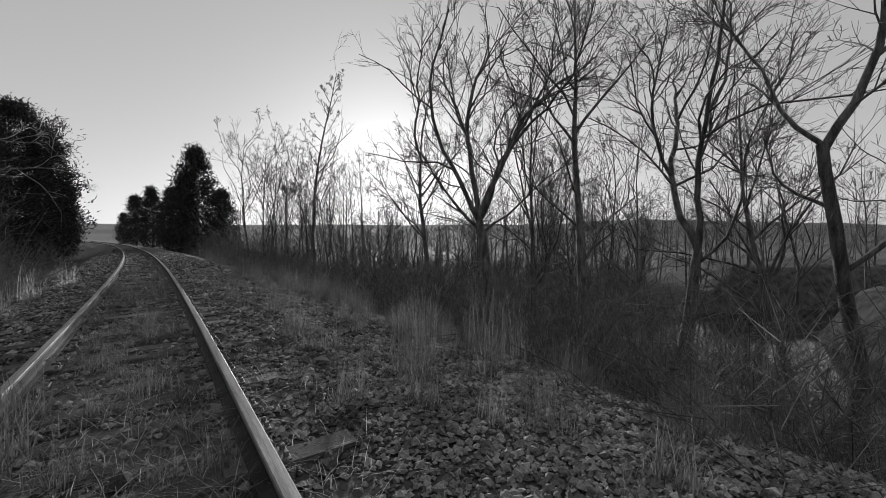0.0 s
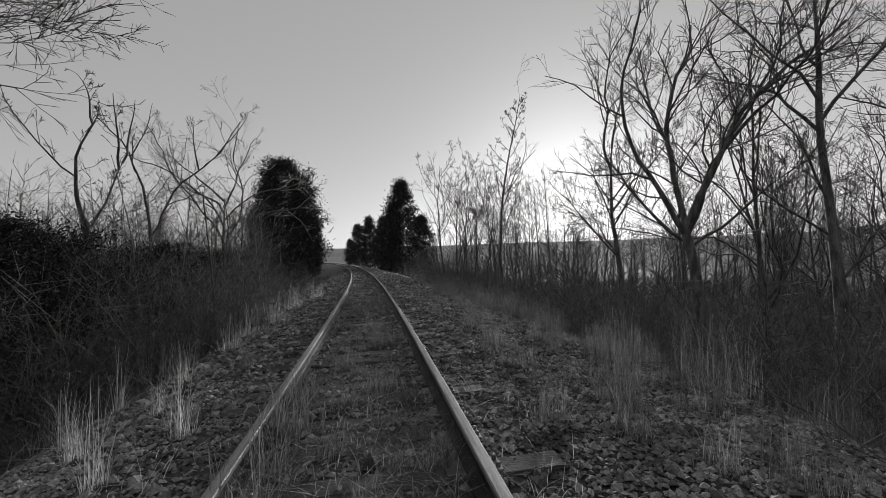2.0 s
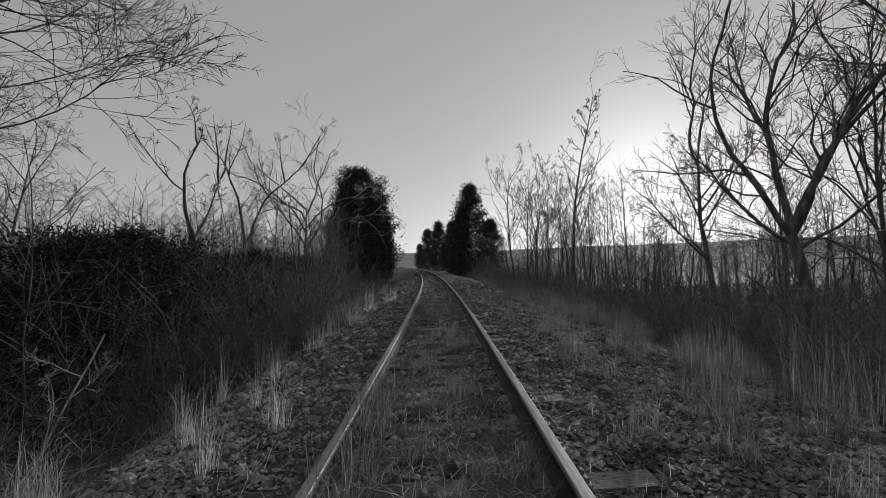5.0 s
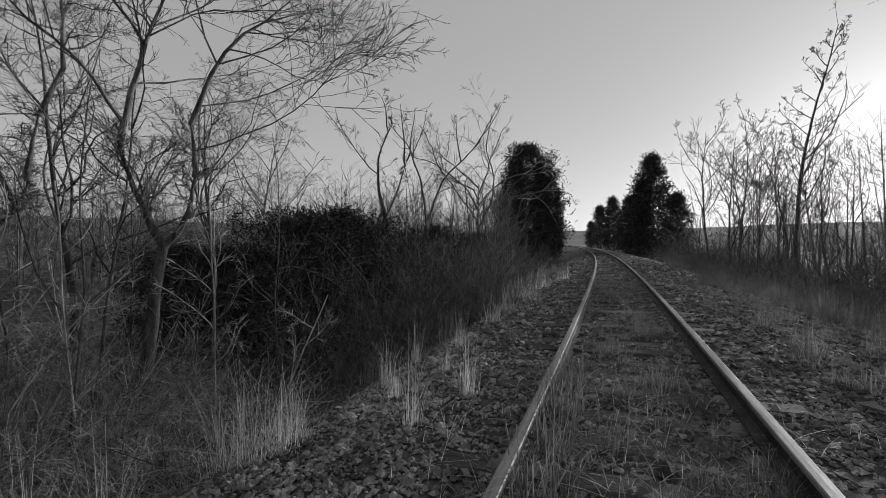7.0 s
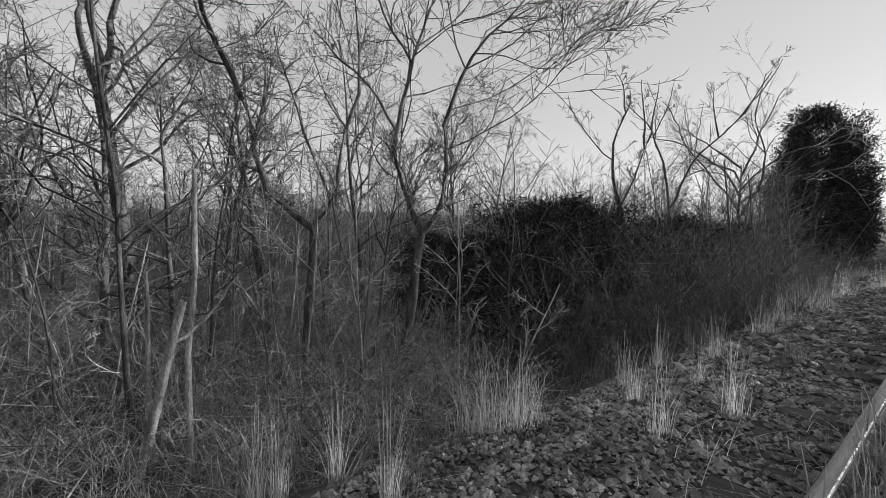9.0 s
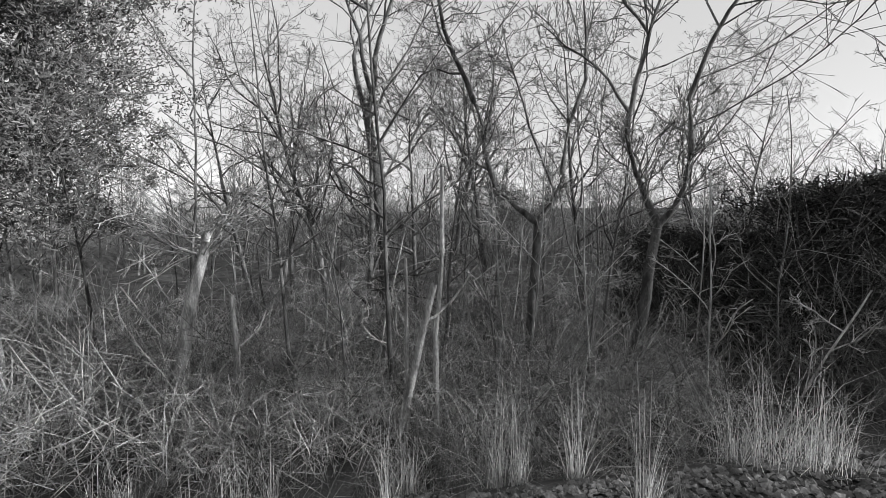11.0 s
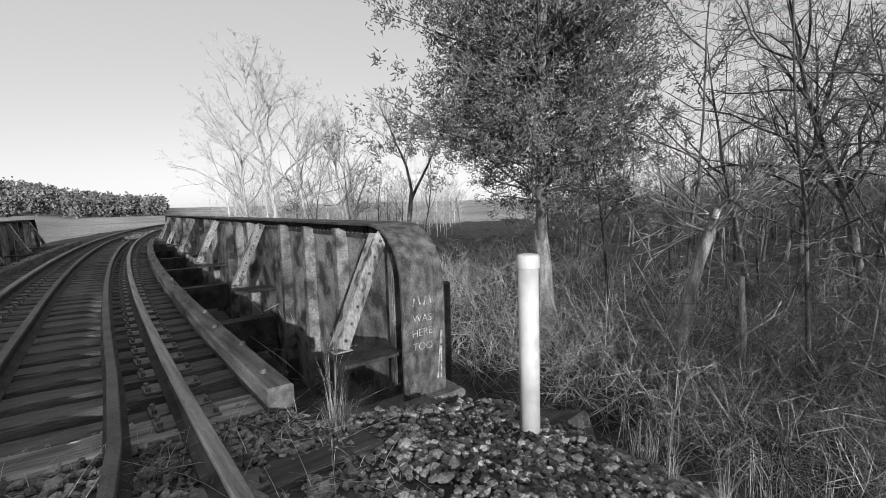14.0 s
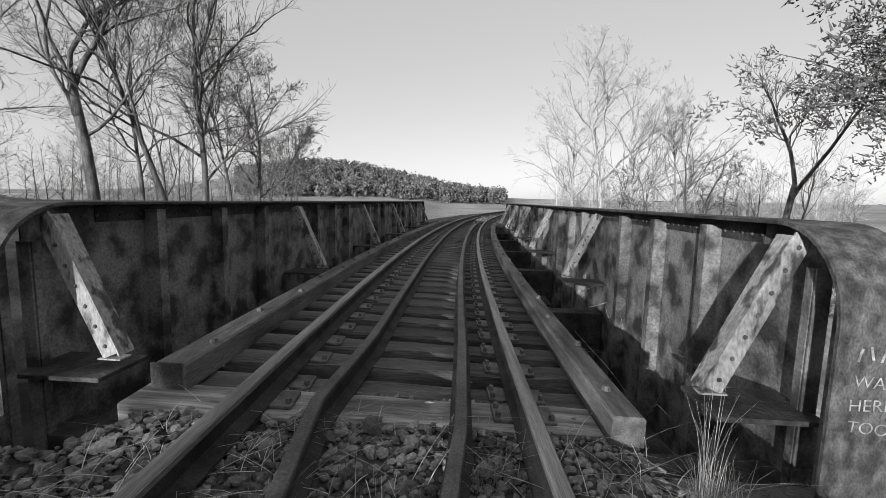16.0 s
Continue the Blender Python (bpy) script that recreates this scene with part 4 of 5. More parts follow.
# ---- saplings and leaning poles in the ditch wood ----
SAPLING = dict(SPEC, counts=(10, 4), lens=(0.34, 0.5), spread=50, lift=0.02, wander=0.3, low=0.2, thin=0.0035)
saplings = []
for i, (hh, r, lean, pale) in enumerate(((5.4, 0.022, 4, False), (3.4, 0.016, -9, True), (4.4, 0.03, 10, False), (2.6, 0.014, 16, True), (5.8, 0.035, -5, False), (2.2, 0.02, -24, True))):
    limbs = [(-1, 0, lean, 6 - 4 * i, hh, r * 0.85, 0.0)] + [(0, 0.35 + 0.13 * k, (-1) ** (k + i) * (30 + 9 * k), (k * 61 % 70) - 35, hh * 0.3, r * 0.5, 0.05) for k in range(4)]
    saplings.append(bare_tree("sapling", polar(-64 - 9 * i, 6.6 + 0.7 * (i % 3)), -90, limbs, 500 + i, "pale crooked sapling among the briars" if pale else "thin dark sapling in the ditch wood", SAPLING, M_PALEBARK if pale else M_BARK, M_PALETWIG if pale else M_TWIG, group="saplings"))
rng = np.random.default_rng(52)
for i in range(64):
    az, d = rng.uniform(-126, -44), rng.uniform(5.8, 15)
    at = polar(az, d)
    if (az > -97 or d > 9) and at[0] - float(centre(at[1])) < -4.3 and not (-24 < at[1] < -2 and at[0] > -4.6) and float(creek_distance(*at)) > 2.6:
        place(saplings[(0, 1, 3, 2, 5, 1, 3, 4)[i % 8]], at, rng.uniform(0.7, 1.25), rng.uniform(0, 6.28), 0.1)
for i in range(26):
    at = polar(rng.uniform(-36, -12), rng.uniform(13, 24))
    if at[0] - float(centre(at[1])) < -4.3:
        place(saplings[(0, 2, 4)[i % 3]], at, rng.uniform(0.7, 1.1), rng.uniform(0, 6.28), 0.1)

# ---- trees beyond the bridge ----
# sunlight on these trees is put into their paler bark and twigs
PALE = dict(SPEC, counts=(8, 5, 4), thin=0.008)
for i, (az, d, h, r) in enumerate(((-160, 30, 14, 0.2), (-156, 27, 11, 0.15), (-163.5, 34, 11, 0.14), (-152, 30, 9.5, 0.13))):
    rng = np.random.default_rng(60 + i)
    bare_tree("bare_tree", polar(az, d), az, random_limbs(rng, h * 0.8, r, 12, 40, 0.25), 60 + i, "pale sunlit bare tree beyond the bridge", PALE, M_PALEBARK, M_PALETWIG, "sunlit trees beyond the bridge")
bare_tree("bare_tree", polar(-144.4, 13), -144.4, [(-1, 0, 8, 0, 3.2, 0.10, 0.0), (0, 0.4, -48, 0, 3.4, 0.07, 0.05), (0, 1, -15, 0, 2.6, 0.06, 0.03), (0, 0.9, 30, 0, 2.8, 0.06, 0.03), (1, 0.5, 10, 0, 2.2, 0.04, 0.03), (1, 0.7, -60, 0, 2, 0.03, 0.05)], 66, "dark leaning bare tree behind the girder", group="trees beyond the bridge")
bare_tree("bare_tree", polar(144.1, 15), 144.1, [(-1, 0, 0, 0, 4.2, 0.16, 0.0), (0, 1, -14, 0, 5.5, 0.08, 0.0), (0, 0.97, 24, 0, 6.0, 0.09, 0.02), (0, 0.75, -45, 0, 5.0, 0.06, 0.03), (0, 0.85, 5, 0, 5.0, 0.06, 0.02), (1, 0.3, 30, 0, 3.5, 0.04, 0.02), (0, 0.7, 50, 0, 3.5, 0.05, 0.04), (1, 0.5, -35, 0, 3.5, 0.05, 0.03), (2, 0.4, -8, 0, 3.5, 0.05, 0.02)], 67, "dark bare tree with several stems behind the girder", group="trees beyond the bridge")
bare_tree("bare_tree", polar(150.7, 15), 150.7, [(-1, 0, -3, 0, 8.5, 0.09, 0.0), (0, 0.45, -20, 0, 4.2, 0.05, 0.03), (0, 0.55, 18, 0, 3.5, 0.04, 0.03), (0, 0.75, -15, 0, 2.5, 0.03, 0.03)], 68, "slender dark bare tree behind the girder", group="trees beyond the bridge")
bare_tree("bare_tree", polar(153.3, 16), 153.3, [(-1, 0, 2, 0, 8.8, 0.11, 0.0), (0, 0.5, 28, 0, 4.5, 0.05, 0.03), (0, 0.6, 20, 0, 4, 0.05, 0.02), (0, 0.7, -15, 0, 3.5, 0.04, 0.02), (0, 0.8, 25, 0, 3, 0.03, 0.03)], 69, "dark bare tree leaning over the bridge", group="trees beyond the bridge")
bare_tree("bare_tree", polar(158.6, 19), 158.6, random_limbs(np.random.default_rng(70), 5.6, 0.08, 10, 40, 0.2), 70, "small bushy bare tree behind the girder", group="trees beyond the bridge")
bare_tree("bare_tree", polar(135, 12), 135, [(-1, 0, -20, 0, 4.5, 0.11, 0.0), (0, 0.6, -50, 0, 3.5, 0.06, 0.05), (0, 0.8, 10, 0, 4, 0.06, 0.03), (0, 1, -30, 0, 3, 0.05, 0.02)], 71, "dark bare tree with crossing limbs", group="trees beyond the bridge")

for i, (az, d, hh, rr_) in enumerate(((147.5, 17, 8.5, 0.07), (156, 18, 7.0, 0.06), (162.5, 24, 4.5, 0.05), (131, 15, 8, 0.07))):
    bare_tree("bare_tree", polar(az, d), az, random_limbs(np.random.default_rng(330 + i), hh, rr_, 11, 34, 0.25), 330 + i, "dark twiggy bare tree behind the girder", group="trees beyond the bridge")

# ---- woods: several kinds of bare tree, repeated ----
WOOD = dict(SPEC, counts=(4, 4, 3), thin=0.009)
protos = []
for i in range(5):
    rng = np.random.default_rng(80 + i)
    protos.append(bare_tree("wood_tree", polar(12 + 9 * i, 26 + 4 * (i % 3)), 20, random_limbs(rng, 7.5 + i * 0.6, 0.06 + 0.008 * i, 8, 30, 0.25), 80 + i, "thin grey bare tree in the wood", WOOD, group="woodland trees"))
rng = np.random.default_rng(99)
spots = []
for i in range(22):
    spots.append((rng.uniform(9, 34), rng.uniform(24, 48), rng.uniform(0.85, 1.2)))
for i in range(30):
    spots.append((rng.uniform(32, 92), rng.uniform(14, 36), rng.uniform(0.6, 1.0)))
for i in range(12):
    spots.append((rng.uniform(-34, -14), rng.uniform(18, 34), rng.uniform(0.4, 0.65)))
for i in range(20):
    spots.append((rng.uniform(-112, -45), rng.uniform(17, 40), rng.uniform(0.5, 0.85)))
for i in range(8):
    spots.append((rng.uniform(-158, -136), rng.uniform(22, 42), rng.uniform(0.5, 0.85)))
for i in range(10):
    spots.append((rng.uniform(120, 150), rng.uniform(22, 45), rng.uniform(0.4, 0.8)))
for i, (az, d, s) in enumerate(spots):
    at = polar(az, d)
    across = (at[0] + 1) * math.cos(sa) - (at[1] + 1) * math.sin(sa)
    if abs(across) < 4.5 and az > 0:      # lower growth in the gap where the sun stands
        s *= 0.5
    if float(creek_distance(*at)) > 3.5 and abs(at[0] - float(centre(at[1]))) > 4:
        place(protos[i % 5], at, s, rng.uniform(0, 6.28), 0.15)

# ---- distant bare woods ----
def far_wood(az0, az1, d0, d1, n, h, seed, label, mat, branches=26):
    rng = np.random.default_rng(seed)
    az, d = np.radians(rng.uniform(az0, az1, n)), rng.uniform(d0, d1, n)
    x, y = d * np.sin(az), 0.8 + d * np.cos(az)
    ok = (creek_distance(x, y) > 3) & (np.abs(x - centre(np.clip(y, -60, 130))) > 5)
    x, y, n = x[ok], y[ok], int(ok.sum())
    z, hh = height(x, y), h * rng.uniform(0.5, 1.15, n)
    foot = np.c_[x, y, z - 0.3]
    lean = np.c_[rng.normal(0, 0.08, (n, 2)), np.ones(n)]
    P, D, L, R = [foot], [lean], [hh], [0.007 * hh + 0.012]
    for k in range(branches):
        t = rng.uniform(0.15, 0.95, n)
        p = foot + lean * (hh * t)[:, None]
        d = np.c_[rng.normal(0, 0.75, (n, 2)), rng.uniform(0.4, 1.1, n)]
        ln = hh * (0.5 - 0.38 * t) * rng.uniform(0.6, 1.3, n)
        P.append(p), D.append(d), L.append(ln), R.append(np.full(n, 0.014))
        for _ in range(2):
            s = rng.uniform(0.3, 0.9, n)
            P.append(p + d / np.linalg.norm(d, axis=1)[:, None] * (ln * s)[:, None])
            D.append(d + rng.normal(0, 0.5, (n, 3)))
            L.append(ln * rng.uniform(0.4, 0.8, n)), R.append(np.full(n, 0.010))
    P, D, L, R = np.concatenate(P), np.concatenate(D), np.concatenate(L)[:, None], np.concatenate(R)[:, None]
    D /= np.linalg.norm(D, axis=1)[:, None]
    a = np.cross(D, rng.normal(0, 1, D.shape))
    a /= np.linalg.norm(a, axis=1)[:, None]
    b = np.cross(D, a)
    V = np.stack([P + a * R, P - a * R * 0.5 + b * R * 0.87, P - a * R * 0.5 - b * R * 0.87, P + D * L], 1).reshape(-1, 3)
    i = np.arange(len(P))[:, None] * 4
    F = np.concatenate([i + [0, 1, 3], i + [1, 2, 3], i + [2, 0, 3]])
    tagged(obj("bare_wood", V, F, mat), label, "wood", kind="stuff")


far_wood(-128, -36, 20, 60, 620, 6.5, 201, "distant leafless wood on the hillside", M_TWIG)
far_wood(8, 100, 26, 70, 420, 8.5, 202, "distant leafless wood across the creek", M_TWIG)
# paler twigs here carry the sunlight in their colour
far_wood(-172, -136, 32, 80, 170, 7.0, 203, "distant sunlit pale leafless wood beyond the bridge", M_PALETWIG)
far_wood(115, 161, 26, 70, 130, 6.0, 204, "distant leafless wood beyond the bridge", M_TWIG)
far_wood(-36, -13, 22, 60, 160, 6.5, 205, "distant leafless wood beside the track", M_TWIG)
far_wood(6, 60, 13, 45, 620, 2.3, 206, "low leafless scrub along the track", M_TWIG)

# ---- thickets ----
tb = [brush(polar(30, 13), 120, 2.1, 1.6, 82, "tangle of thin dark bare stems", M_TWIG, "thickets"),
      brush(polar(-32, 11), 121, 2.4, 1.5, 82, "tall thicket of thin bare stems", M_TWIG, "thickets"),
      brush(polar(-100, 7.5), 122, 1.5, 1.5, 82, "tangle of pale arching bare stems", M_PALETWIG, "thickets", 0.10),
      brush(polar(-78, 6.5), 123, 1.1, 1.5, 82, "low tangle of briars and dead stalks", M_TWIG, "thickets", 0.12)]
rng = np.random.default_rng(7)
lots = []
for i in range(66):
    az = rng.uniform(12, 88)
    lots.append((0 if i % 3 else 1, az, (rng.uniform(5.2, 9) / math.sin(radians(az)) if i % 2 else rng.uniform(9, 20)) if az > 30 else rng.uniform(5.2, 8) / math.sin(radians(az)), rng.uniform(0.7, 1.15)))
for i in range(26):
    az = rng.uniform(3.5, 15)
    lots.append((1, az, rng.uniform(5.6, 8.5) / math.sin(radians(az)), rng.uniform(1.2, 1.7)))
for i in range(34):
    az = rng.uniform(-48, -10)
    lots.append((1, az, rng.uniform(5.4, 8) / max(0.16, math.sin(radians(-az))) * rng.uniform(0.85, 1.4), rng.uniform(0.8, 1.3)))
for i in range(20):
    az = rng.uniform(-36, -13)
    lots.append((1, az, rng.uniform(4.4, 6.0) / math.sin(radians(-az)), rng.uniform(0.9, 1.5)))
for i in range(38):
    lots.append(((2, 3, 3, 0)[i % 4], rng.uniform(-128, -48), rng.uniform(5.8, 13), rng.uniform(0.75, 1.2)))
for i in range(14):
    lots.append((2 + i % 2, rng.uniform(-105, -55), rng.uniform(5.4, 8.5), rng.uniform(0.6, 0.95)))
for i in range(20):
    lots.append((2, rng.uniform(-122, -58), rng.uniform(4.8, 7), rng.uniform(0.6, 0.9)))
for i in range(20):
    lots.append((2, rng.uniform(-125, -58), rng.uniform(7, 11.5), rng.uniform(0.95, 1.4)))
for i in range(16):
    lots.append((2, rng.uniform(-150, -118), rng.uniform(6.5, 16), rng.uniform(0.7, 1.1)))
for i in range(30):
    lots.append((2 if i % 3 else 0, rng.uniform(-152, -122), rng.uniform(8.5, 24), rng.uniform(0.8, 1.3)))
for i in range(18):
    lots.append((i % 3, rng.choice([rng.uniform(138, 166), rng.uniform(-170, -150)]), rng.uniform(24, 40), rng.uniform(0.7, 1.3)))
for k, az, d, s in lots:
    at = polar(az, d)
    u = at[0] - float(centre(at[1]))
    if (u < -3.6 or u > 4.6) and float(creek_distance(*at)) > 2.6 and not (-24 < at[1] < -2 and abs(u) < 4.2):
        place(tb[k], at, s, rng.uniform(0, 6.28), 0.08)

# ---- tall dry grass along the track ----
kinds = [tuft((-2.46, 2.12), 130, 0.8, 0.06, 34, "clump of pale tall dry grass on the ballast", M_DRYGRASS, "dry grass clumps", lean=0.16),
         tuft((-2.95, 3.6), 131, 0.9, 0.22, 70, "broad clump of pale tall dry grass on the ballast", M_DRYGRASS, "dry grass clumps", lean=0.24),
         tuft((-1.72, 3.95), 132, 0.75, 0.08, 34, "thin clump of tall dry grass leaning over", M_DRYGRASS, "dry grass clumps", lean=0.2),
         tuft((-0.2, 4.0), 133, 0.30, 0.10, 80, "low tuft of withered grass between the rails", M_DARKGRASS, "withered grass tufts", lean=0.35),
         tuft((3.6, 6.5), 134, 0.9, 0.4, 150, "broad stand of withered grass along the bank", M_DARKGRASS, "withered grass tufts", lean=0.2)]
for x, y, k, s in ((-3.15, 3.45, 1, 0.85), (-3.4, 1.75, 0, 1.0), (-3.5, 1.62, 0, 1.15), (-3.28, 2.17, 0, 1.05), (-1.52, 4.7, 2, 1.0), (-2.55, 2.3, 3, 1.1), (-2.72, 0.78, 0, 0.8), (-2.8, 3.75, 1, 0.8), (-3.3, 4.3, 1, 0.7), (-2.3, 4.7, 2, 0.9), (-2.75, 5.3, 2, 0.9), (-2.1, 5.6, 2, 0.8), (-2.9, 6.4, 0, 1.0), (-2.5, 7.2, 2, 1.0),
                    (-2.6, 9.5, 1, 0.9), (-2.7, 11, 1, 1.0), (-2.4, 12.5, 1, 0.9), (-2.9, 14, 1, 1.0), (-2.6, 16, 1, 1.1), (-2.2, 18.5, 1, 1.0), (-0.6, 3.2, 3, 1.7), (-0.56, 4.4, 3, 1.9), (-0.62, 3.8, 3, 1.6), (-0.58, 5.2, 3, 1.5), (-0.05, 2.9, 3, 1.0), (0.25, 3.6, 3, 0.9), (0.1, 5.4, 3, 1.1),
                    (-0.3, 6.4, 3, 1.1), (0.3, 7.6, 3, 1.2), (0.0, 9.2, 3, 1.3), (-0.2, 11.4, 3, 1.4), (0.2, 13.5, 3, 1.4), (1.55, 4.1, 3, 1.4), (1.7, 6.6, 3, 1.2), (2.3, 4.6, 3, 1.0), (3.0, 4.4, 3, 0.9), (2.0, 9.0, 3, 1.4), (-1.55, 5.0, 3, 1.0), (-1.6, 7.0, 3, 1.2),
                    (0.15, -0.95, 3, 0.7), (-0.25, -1.2, 3, 0.6), (0.0, -1.6, 3, 0.6), (-0.45, -1.5, 3, 0.7), (0.35, -1.9, 3, 0.6), (0.5, -1.3, 3, 0.7), (-0.5, -2.1, 3, 0.6), (0.1, -2.1, 3, 0.5), (-1.5, -2.12, 0, 0.75), (-1.52, -2.04, 3, 0.9), (-1.75, -1.6, 3, 0.6), (1.75, -2.0, 0, 0.45), (-3.0, -0.6, 0, 0.6), (-3.3, -0.9, 1, 0.55), (-3.1, 0.1, 0, 0.6), (-3.4, -0.2, 1, 0.5), (-2.95, -0.3, 0, 0.5), (-3.5, 0.9, 1, 0.6)):
    place(kinds[k], (x, y), s, x * 7 + y * 3, 0.02)
rng = np.random.default_rng(16)
for i in range(46):
    y = rng.uniform(2.2, 22)
    place(kinds[3], (float(centre(y)) + rng.uniform(-0.6, 0.6), y), rng.uniform(0.5, 1.3), rng.uniform(0, 6), 0.02)
for i in range(70):
    y = rng.uniform(2.0, 20)
    place(kinds[3], (float(centre(y)) + rng.uniform(1.7, 4.4), y), rng.uniform(0.6, 1.5), rng.uniform(0, 6), 0.02)
for i in range(34):
    y = rng.uniform(2.6, 20)
    place(kinds[4], (float(centre(y)) + rng.uniform(2.7, 4.6), y), rng.uniform(0.4, 0.8), rng.uniform(0, 6), 0.02)
rng = np.random.default_rng(15)
for i in range(60):
    y = rng.uniform(4.5, 34)
    x = float(centre(y)) + rng.uniform(3.4, 6.2)
    place(kinds[4], (x, y), rng.uniform(0.6, 1.1), rng.uniform(0, 6), 0.02)
for i in range(22):
    at = polar(rng.uniform(52, 85), rng.uniform(4.6, 9))
    place(kinds[4], at, rng.uniform(0.5, 0.9), rng.uniform(0, 6), 0.02)
for i in range(22):
    y = rng.uniform(7, 34)
    place(kinds[4], (float(centre(y)) - rng.uniform(2.9, 4.2), y), rng.uniform(0.5, 0.9), rng.uniform(0, 6), 0.02)
for i in range(18):
    at = polar(rng.uniform(-125, -60), rng.uniform(3.6, 8))
    if at[0] < -3.2:
        place(kinds[4], at, rng.uniform(0.4, 0.75), rng.uniform(0, 6), 0.02)

# ---- litter and fine grass ----
rng = np.random.default_rng(21)
n = 20000
gx, gy = rng.uniform(-14, 16, n), rng.uniform(-9, 30, n)
u = gx - centre(gy)
keep = ((u < -2.7) | (u > 3.3) | ((np.abs(u) < 0.68) & (gy > 0.9) & (rng.random(n) < 0.4))) & (creek_distance(gx, gy) > 2.8) & ~((gy < -2.4) & (np.abs(u) < 3))
ex, ey = rng.uniform(-0.68, 0.68, 9000), rng.uniform(-1.5, 16, 9000)
clump = wave(ex, ey, 0.27, 1) + 0.6 * wave(ex, ey, 0.11) > 0.05
ex, ey = ex[clump], ey[clump]
gx, gy = np.r_[gx[keep], ex + centre(ey)], np.r_[gy[keep], ey]
v, f = ribbons(rng, np.c_[gx, gy, height(gx, gy) - 0.01], 0.17, 0.9, 0.0035, 3)
tagged(obj("fine_grass", v, f, M_DARKGRASS), "short withered grass and straw litter on the ground", "grass", kind="stuff")

# ---- straw ----
rng = np.random.default_rng(23)
n = 3600
gx, gy = rng.uniform(-1.5, 1.5, n), np.r_[rng.uniform(-2.6, 0.5, n // 2), rng.uniform(0.5, 5, n // 2)]
clump = (wave(gx, gy, 0.16) > -0.15) & (np.abs(np.abs(gx) - 0.75) > 0.06)
gx, gy = gx[clump], gy[clump]
v, f = ribbons(rng, np.c_[gx + centre(gy), gy, height(gx, gy) + 0.02], 0.10, 1.6, 0.0024, 3)
tagged(obj("straw", v, f, M_DRYGRASS), "loose pale dry straw lying on the ballast", "straw", kind="stuff")

# ---- ballast ----
def stones(name, x, y, size, seed, label, sink=0.25, far=False):
    rng = np.random.default_rng(seed)
    bm = bmesh.new()
    bmesh.ops.create_icosphere(bm, subdivisions=1, radius=1)
    if far:
        bm.clear()
        corner = [bm.verts.new(p) for p in ((1, 0, 0), (0, 1, 0), (-1, 0, 0), (0, -1, 0), (0, 0, 1), (0, 0, -1))]
        for k in range(4):
            bm.faces.new((corner[k], corner[(k + 1) % 4], corner[4]))
            bm.faces.new((corner[(k + 1) % 4], corner[k], corner[5]))
        bm.verts.index_update()
    bv = np.array([v.co[:] for v in bm.verts])
    bf = np.array([[v.index for v in fc.verts] for fc in bm.faces])
    bm.free()
    n = len(x)
    sc = size * rng.lognormal(0, 0.32, n)[:, None] * rng.uniform(0.6, 1.2, (n, 3)) * np.array([1.1, 1.1, 0.75])
    a = rng.uniform(0, 2 * np.pi, n)
    b = rng.normal(0, 0.4, n)
    V = bv[None] * (1 + rng.normal(0, 0.16, (n, len(bv), 1))) * sc[:, None]
    ca, sa_, cb, sb = np.cos(a), np.sin(a), np.cos(b), np.sin(b)
    X, Y, Z = V[..., 0], V[..., 1], V[..., 2]
    Y, Z = Y * cb[:, None] - Z * sb[:, None], Y * sb[:, None] + Z * cb[:, None]
    X, Y = X * ca[:, None] - Y * sa_[:, None], X * sa_[:, None] + Y * ca[:, None]
    z = height(x, y) + sc[:, 2] * (1 - 2 * sink) + rng.uniform(0, 0.012, n)
    V = np.stack([X + x[:, None], Y + y[:, None], Z + z[:, None]], -1).reshape(-1, 3)
    F = (bf[None] + (np.arange(n) * len(bv))[:, None, None]).reshape(-1, 3)
    return tagged(obj(name, V, F, M_STONE), label, "ballast", kind="stuff")


rng = np.random.default_rng(31)


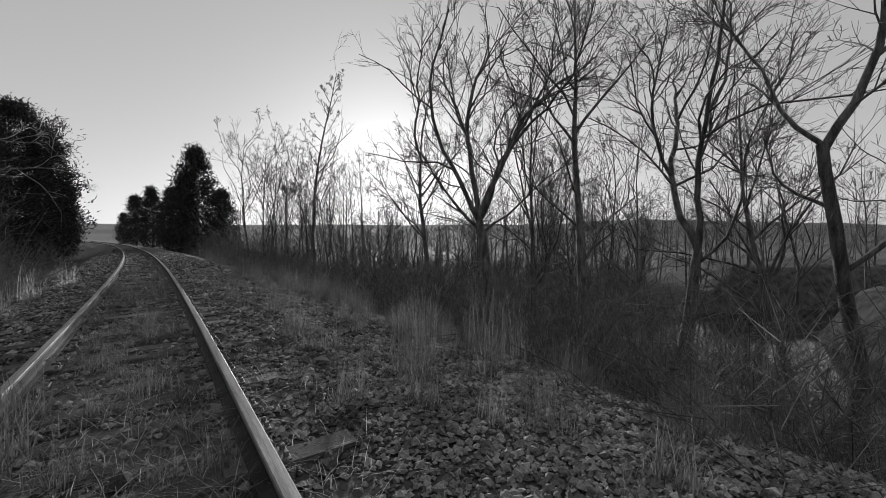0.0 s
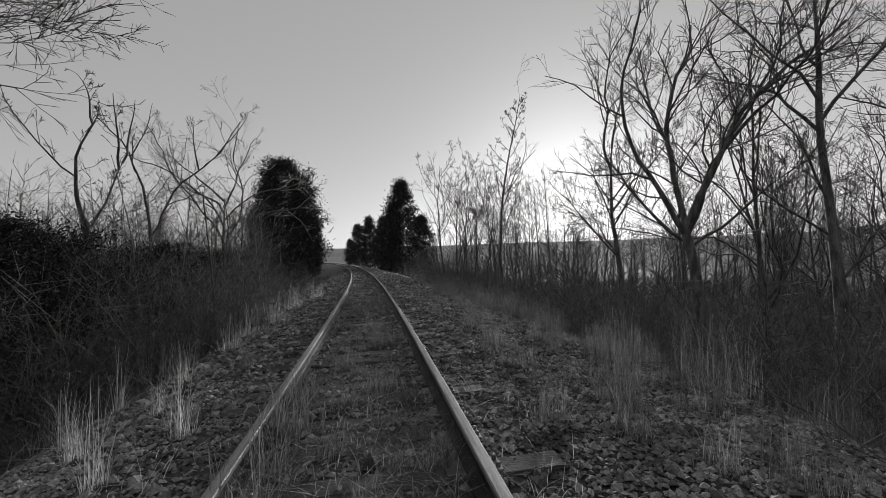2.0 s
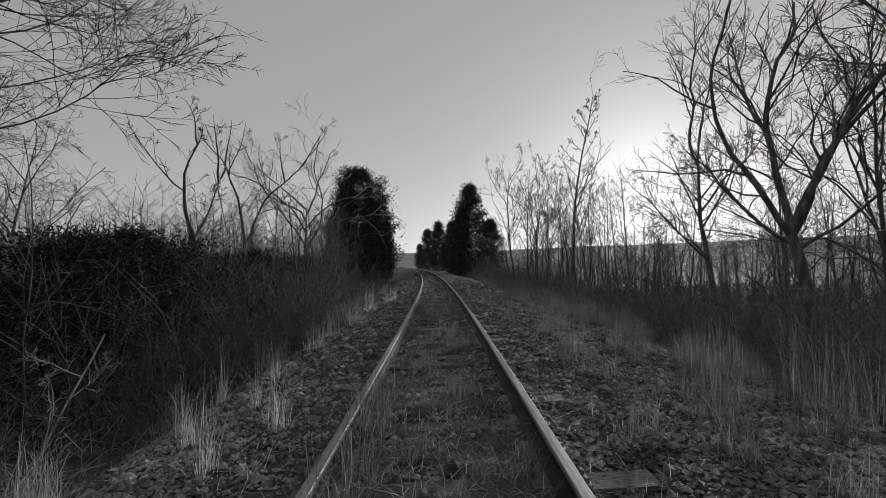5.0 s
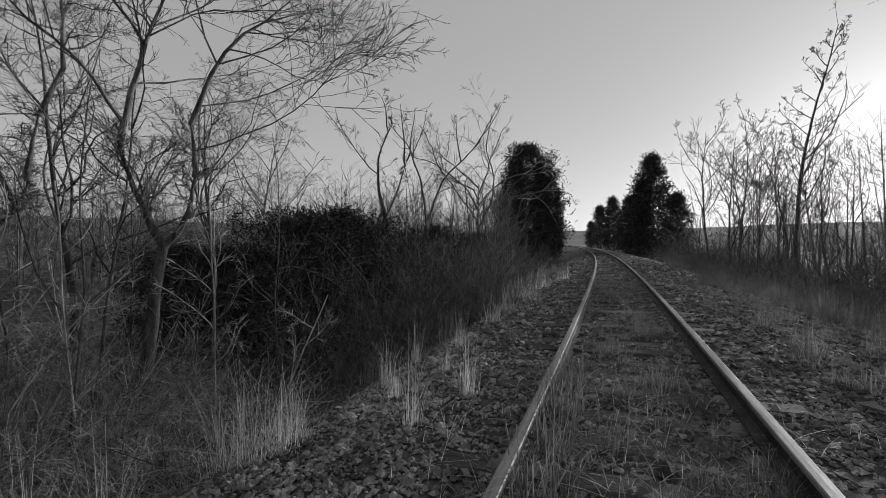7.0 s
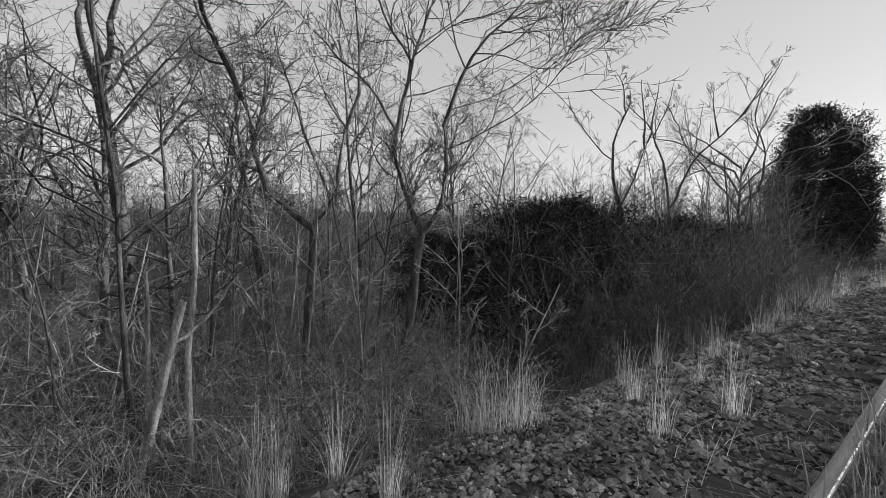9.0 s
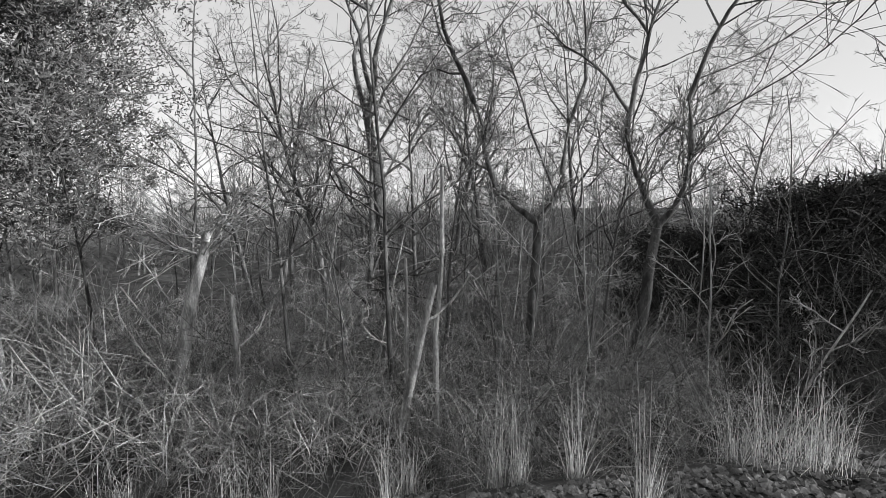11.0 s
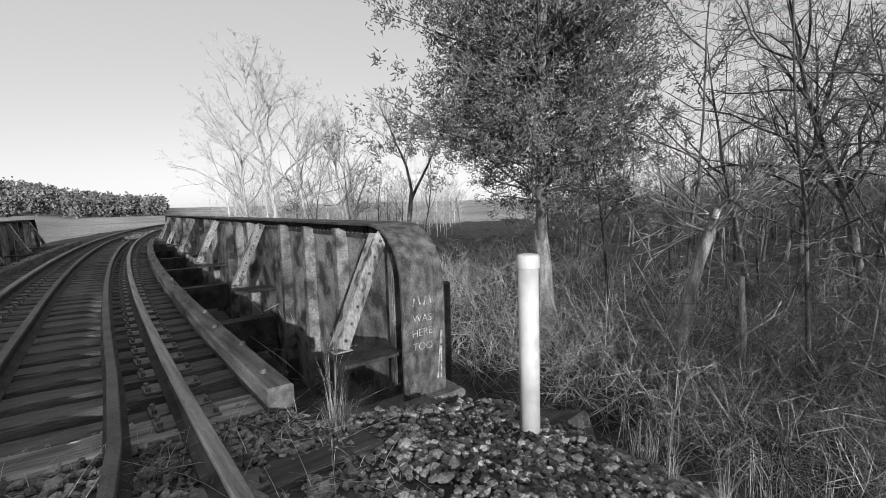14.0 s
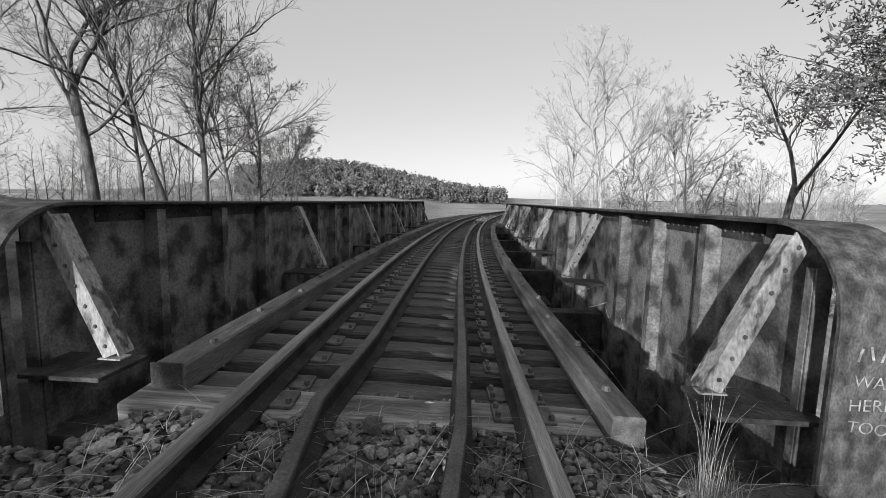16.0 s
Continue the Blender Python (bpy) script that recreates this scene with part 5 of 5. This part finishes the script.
def bed(n, y0, y1, lo, hi):
    y = rng.uniform(y0, y1, n)
    u = rng.uniform(lo, hi, n)
    inner = ((np.abs(u) < 0.66) & (y > 0.3) & (rng.random(n) < 0.55)) | (y < -2.75) & (np.abs(u) > 1.0)
    near_tie = np.abs(y[:, None] - np.array(TIES)[None]).min(1) < 0.115
    inner |= near_tie & (np.abs(u) < 1.3) & (rng.random(n) < np.where(y > 1.5, 0.68, 0.85))
    return (u + centre(y))[~inner], y[~inner]


x, y = bed(34000, 1.2, 6.5, -3.1, 4.3)
stones("ballast", x, y, 0.0215, 4, "grey crushed stone ballast round the ties", far=True)
x, y = bed(17000, -3.15, 1.2, -3.3, 1.5)
stones("ballast", x, y, 0.0205, 1, "grey crushed stone ballast round the ties")
x, y = bed(6500, -2.35, 1.2, 1.5, 3.5)
stones("ballast", x, y, 0.0205, 6, "grey crushed stone ballast on the shoulder")
x, y = bed(16000, 6.5, 20, -2.9, 3.6)
stones("ballast", x, y, 0.034, 2, "grey crushed stone ballast round the ties", far=True)
x, y = bed(4000, 20, 45, -2.8, 3.4)
stones("ballast", x, y, 0.06, 3, "grey crushed stone ballast round the ties", far=True)
x, y = bed(1500, -50, -24, -2.6, 2.6)
stones("ballast", x, y, 0.06, 5, "grey crushed stone ballast beyond the bridge")

# ---- far pine wood on the hill ----
rng = np.random.default_rng(44)
n = 1300
az, d = np.radians(rng.uniform(154, 188, n)), rng.uniform(250, 400, n)
fx, fy = d * np.sin(az), d * np.cos(az)
fz = height(fx, fy)
th = rng.uniform(5, 9, n)
cs, ds = [], []
for k in range(6):
    t = (k + 0.5) / 6
    cs.append(np.c_[fx + rng.normal(0, 1.3, n) * (1 - t), fy + rng.normal(0, 1.3, n) * (1 - t), fz + th * (0.25 + 0.75 * t)])
    ds.append(np.tile((0.0, 0.3, 0.8), (n, 1)))
v, f = spikes(rng, np.concatenate(cs), np.concatenate(ds), 5, 1.3, 0.75, 1.3)
tagged(obj("pine_wood", v, f, M_FIELD), "distant pine wood covering a low hill", "wood", kind="stuff")
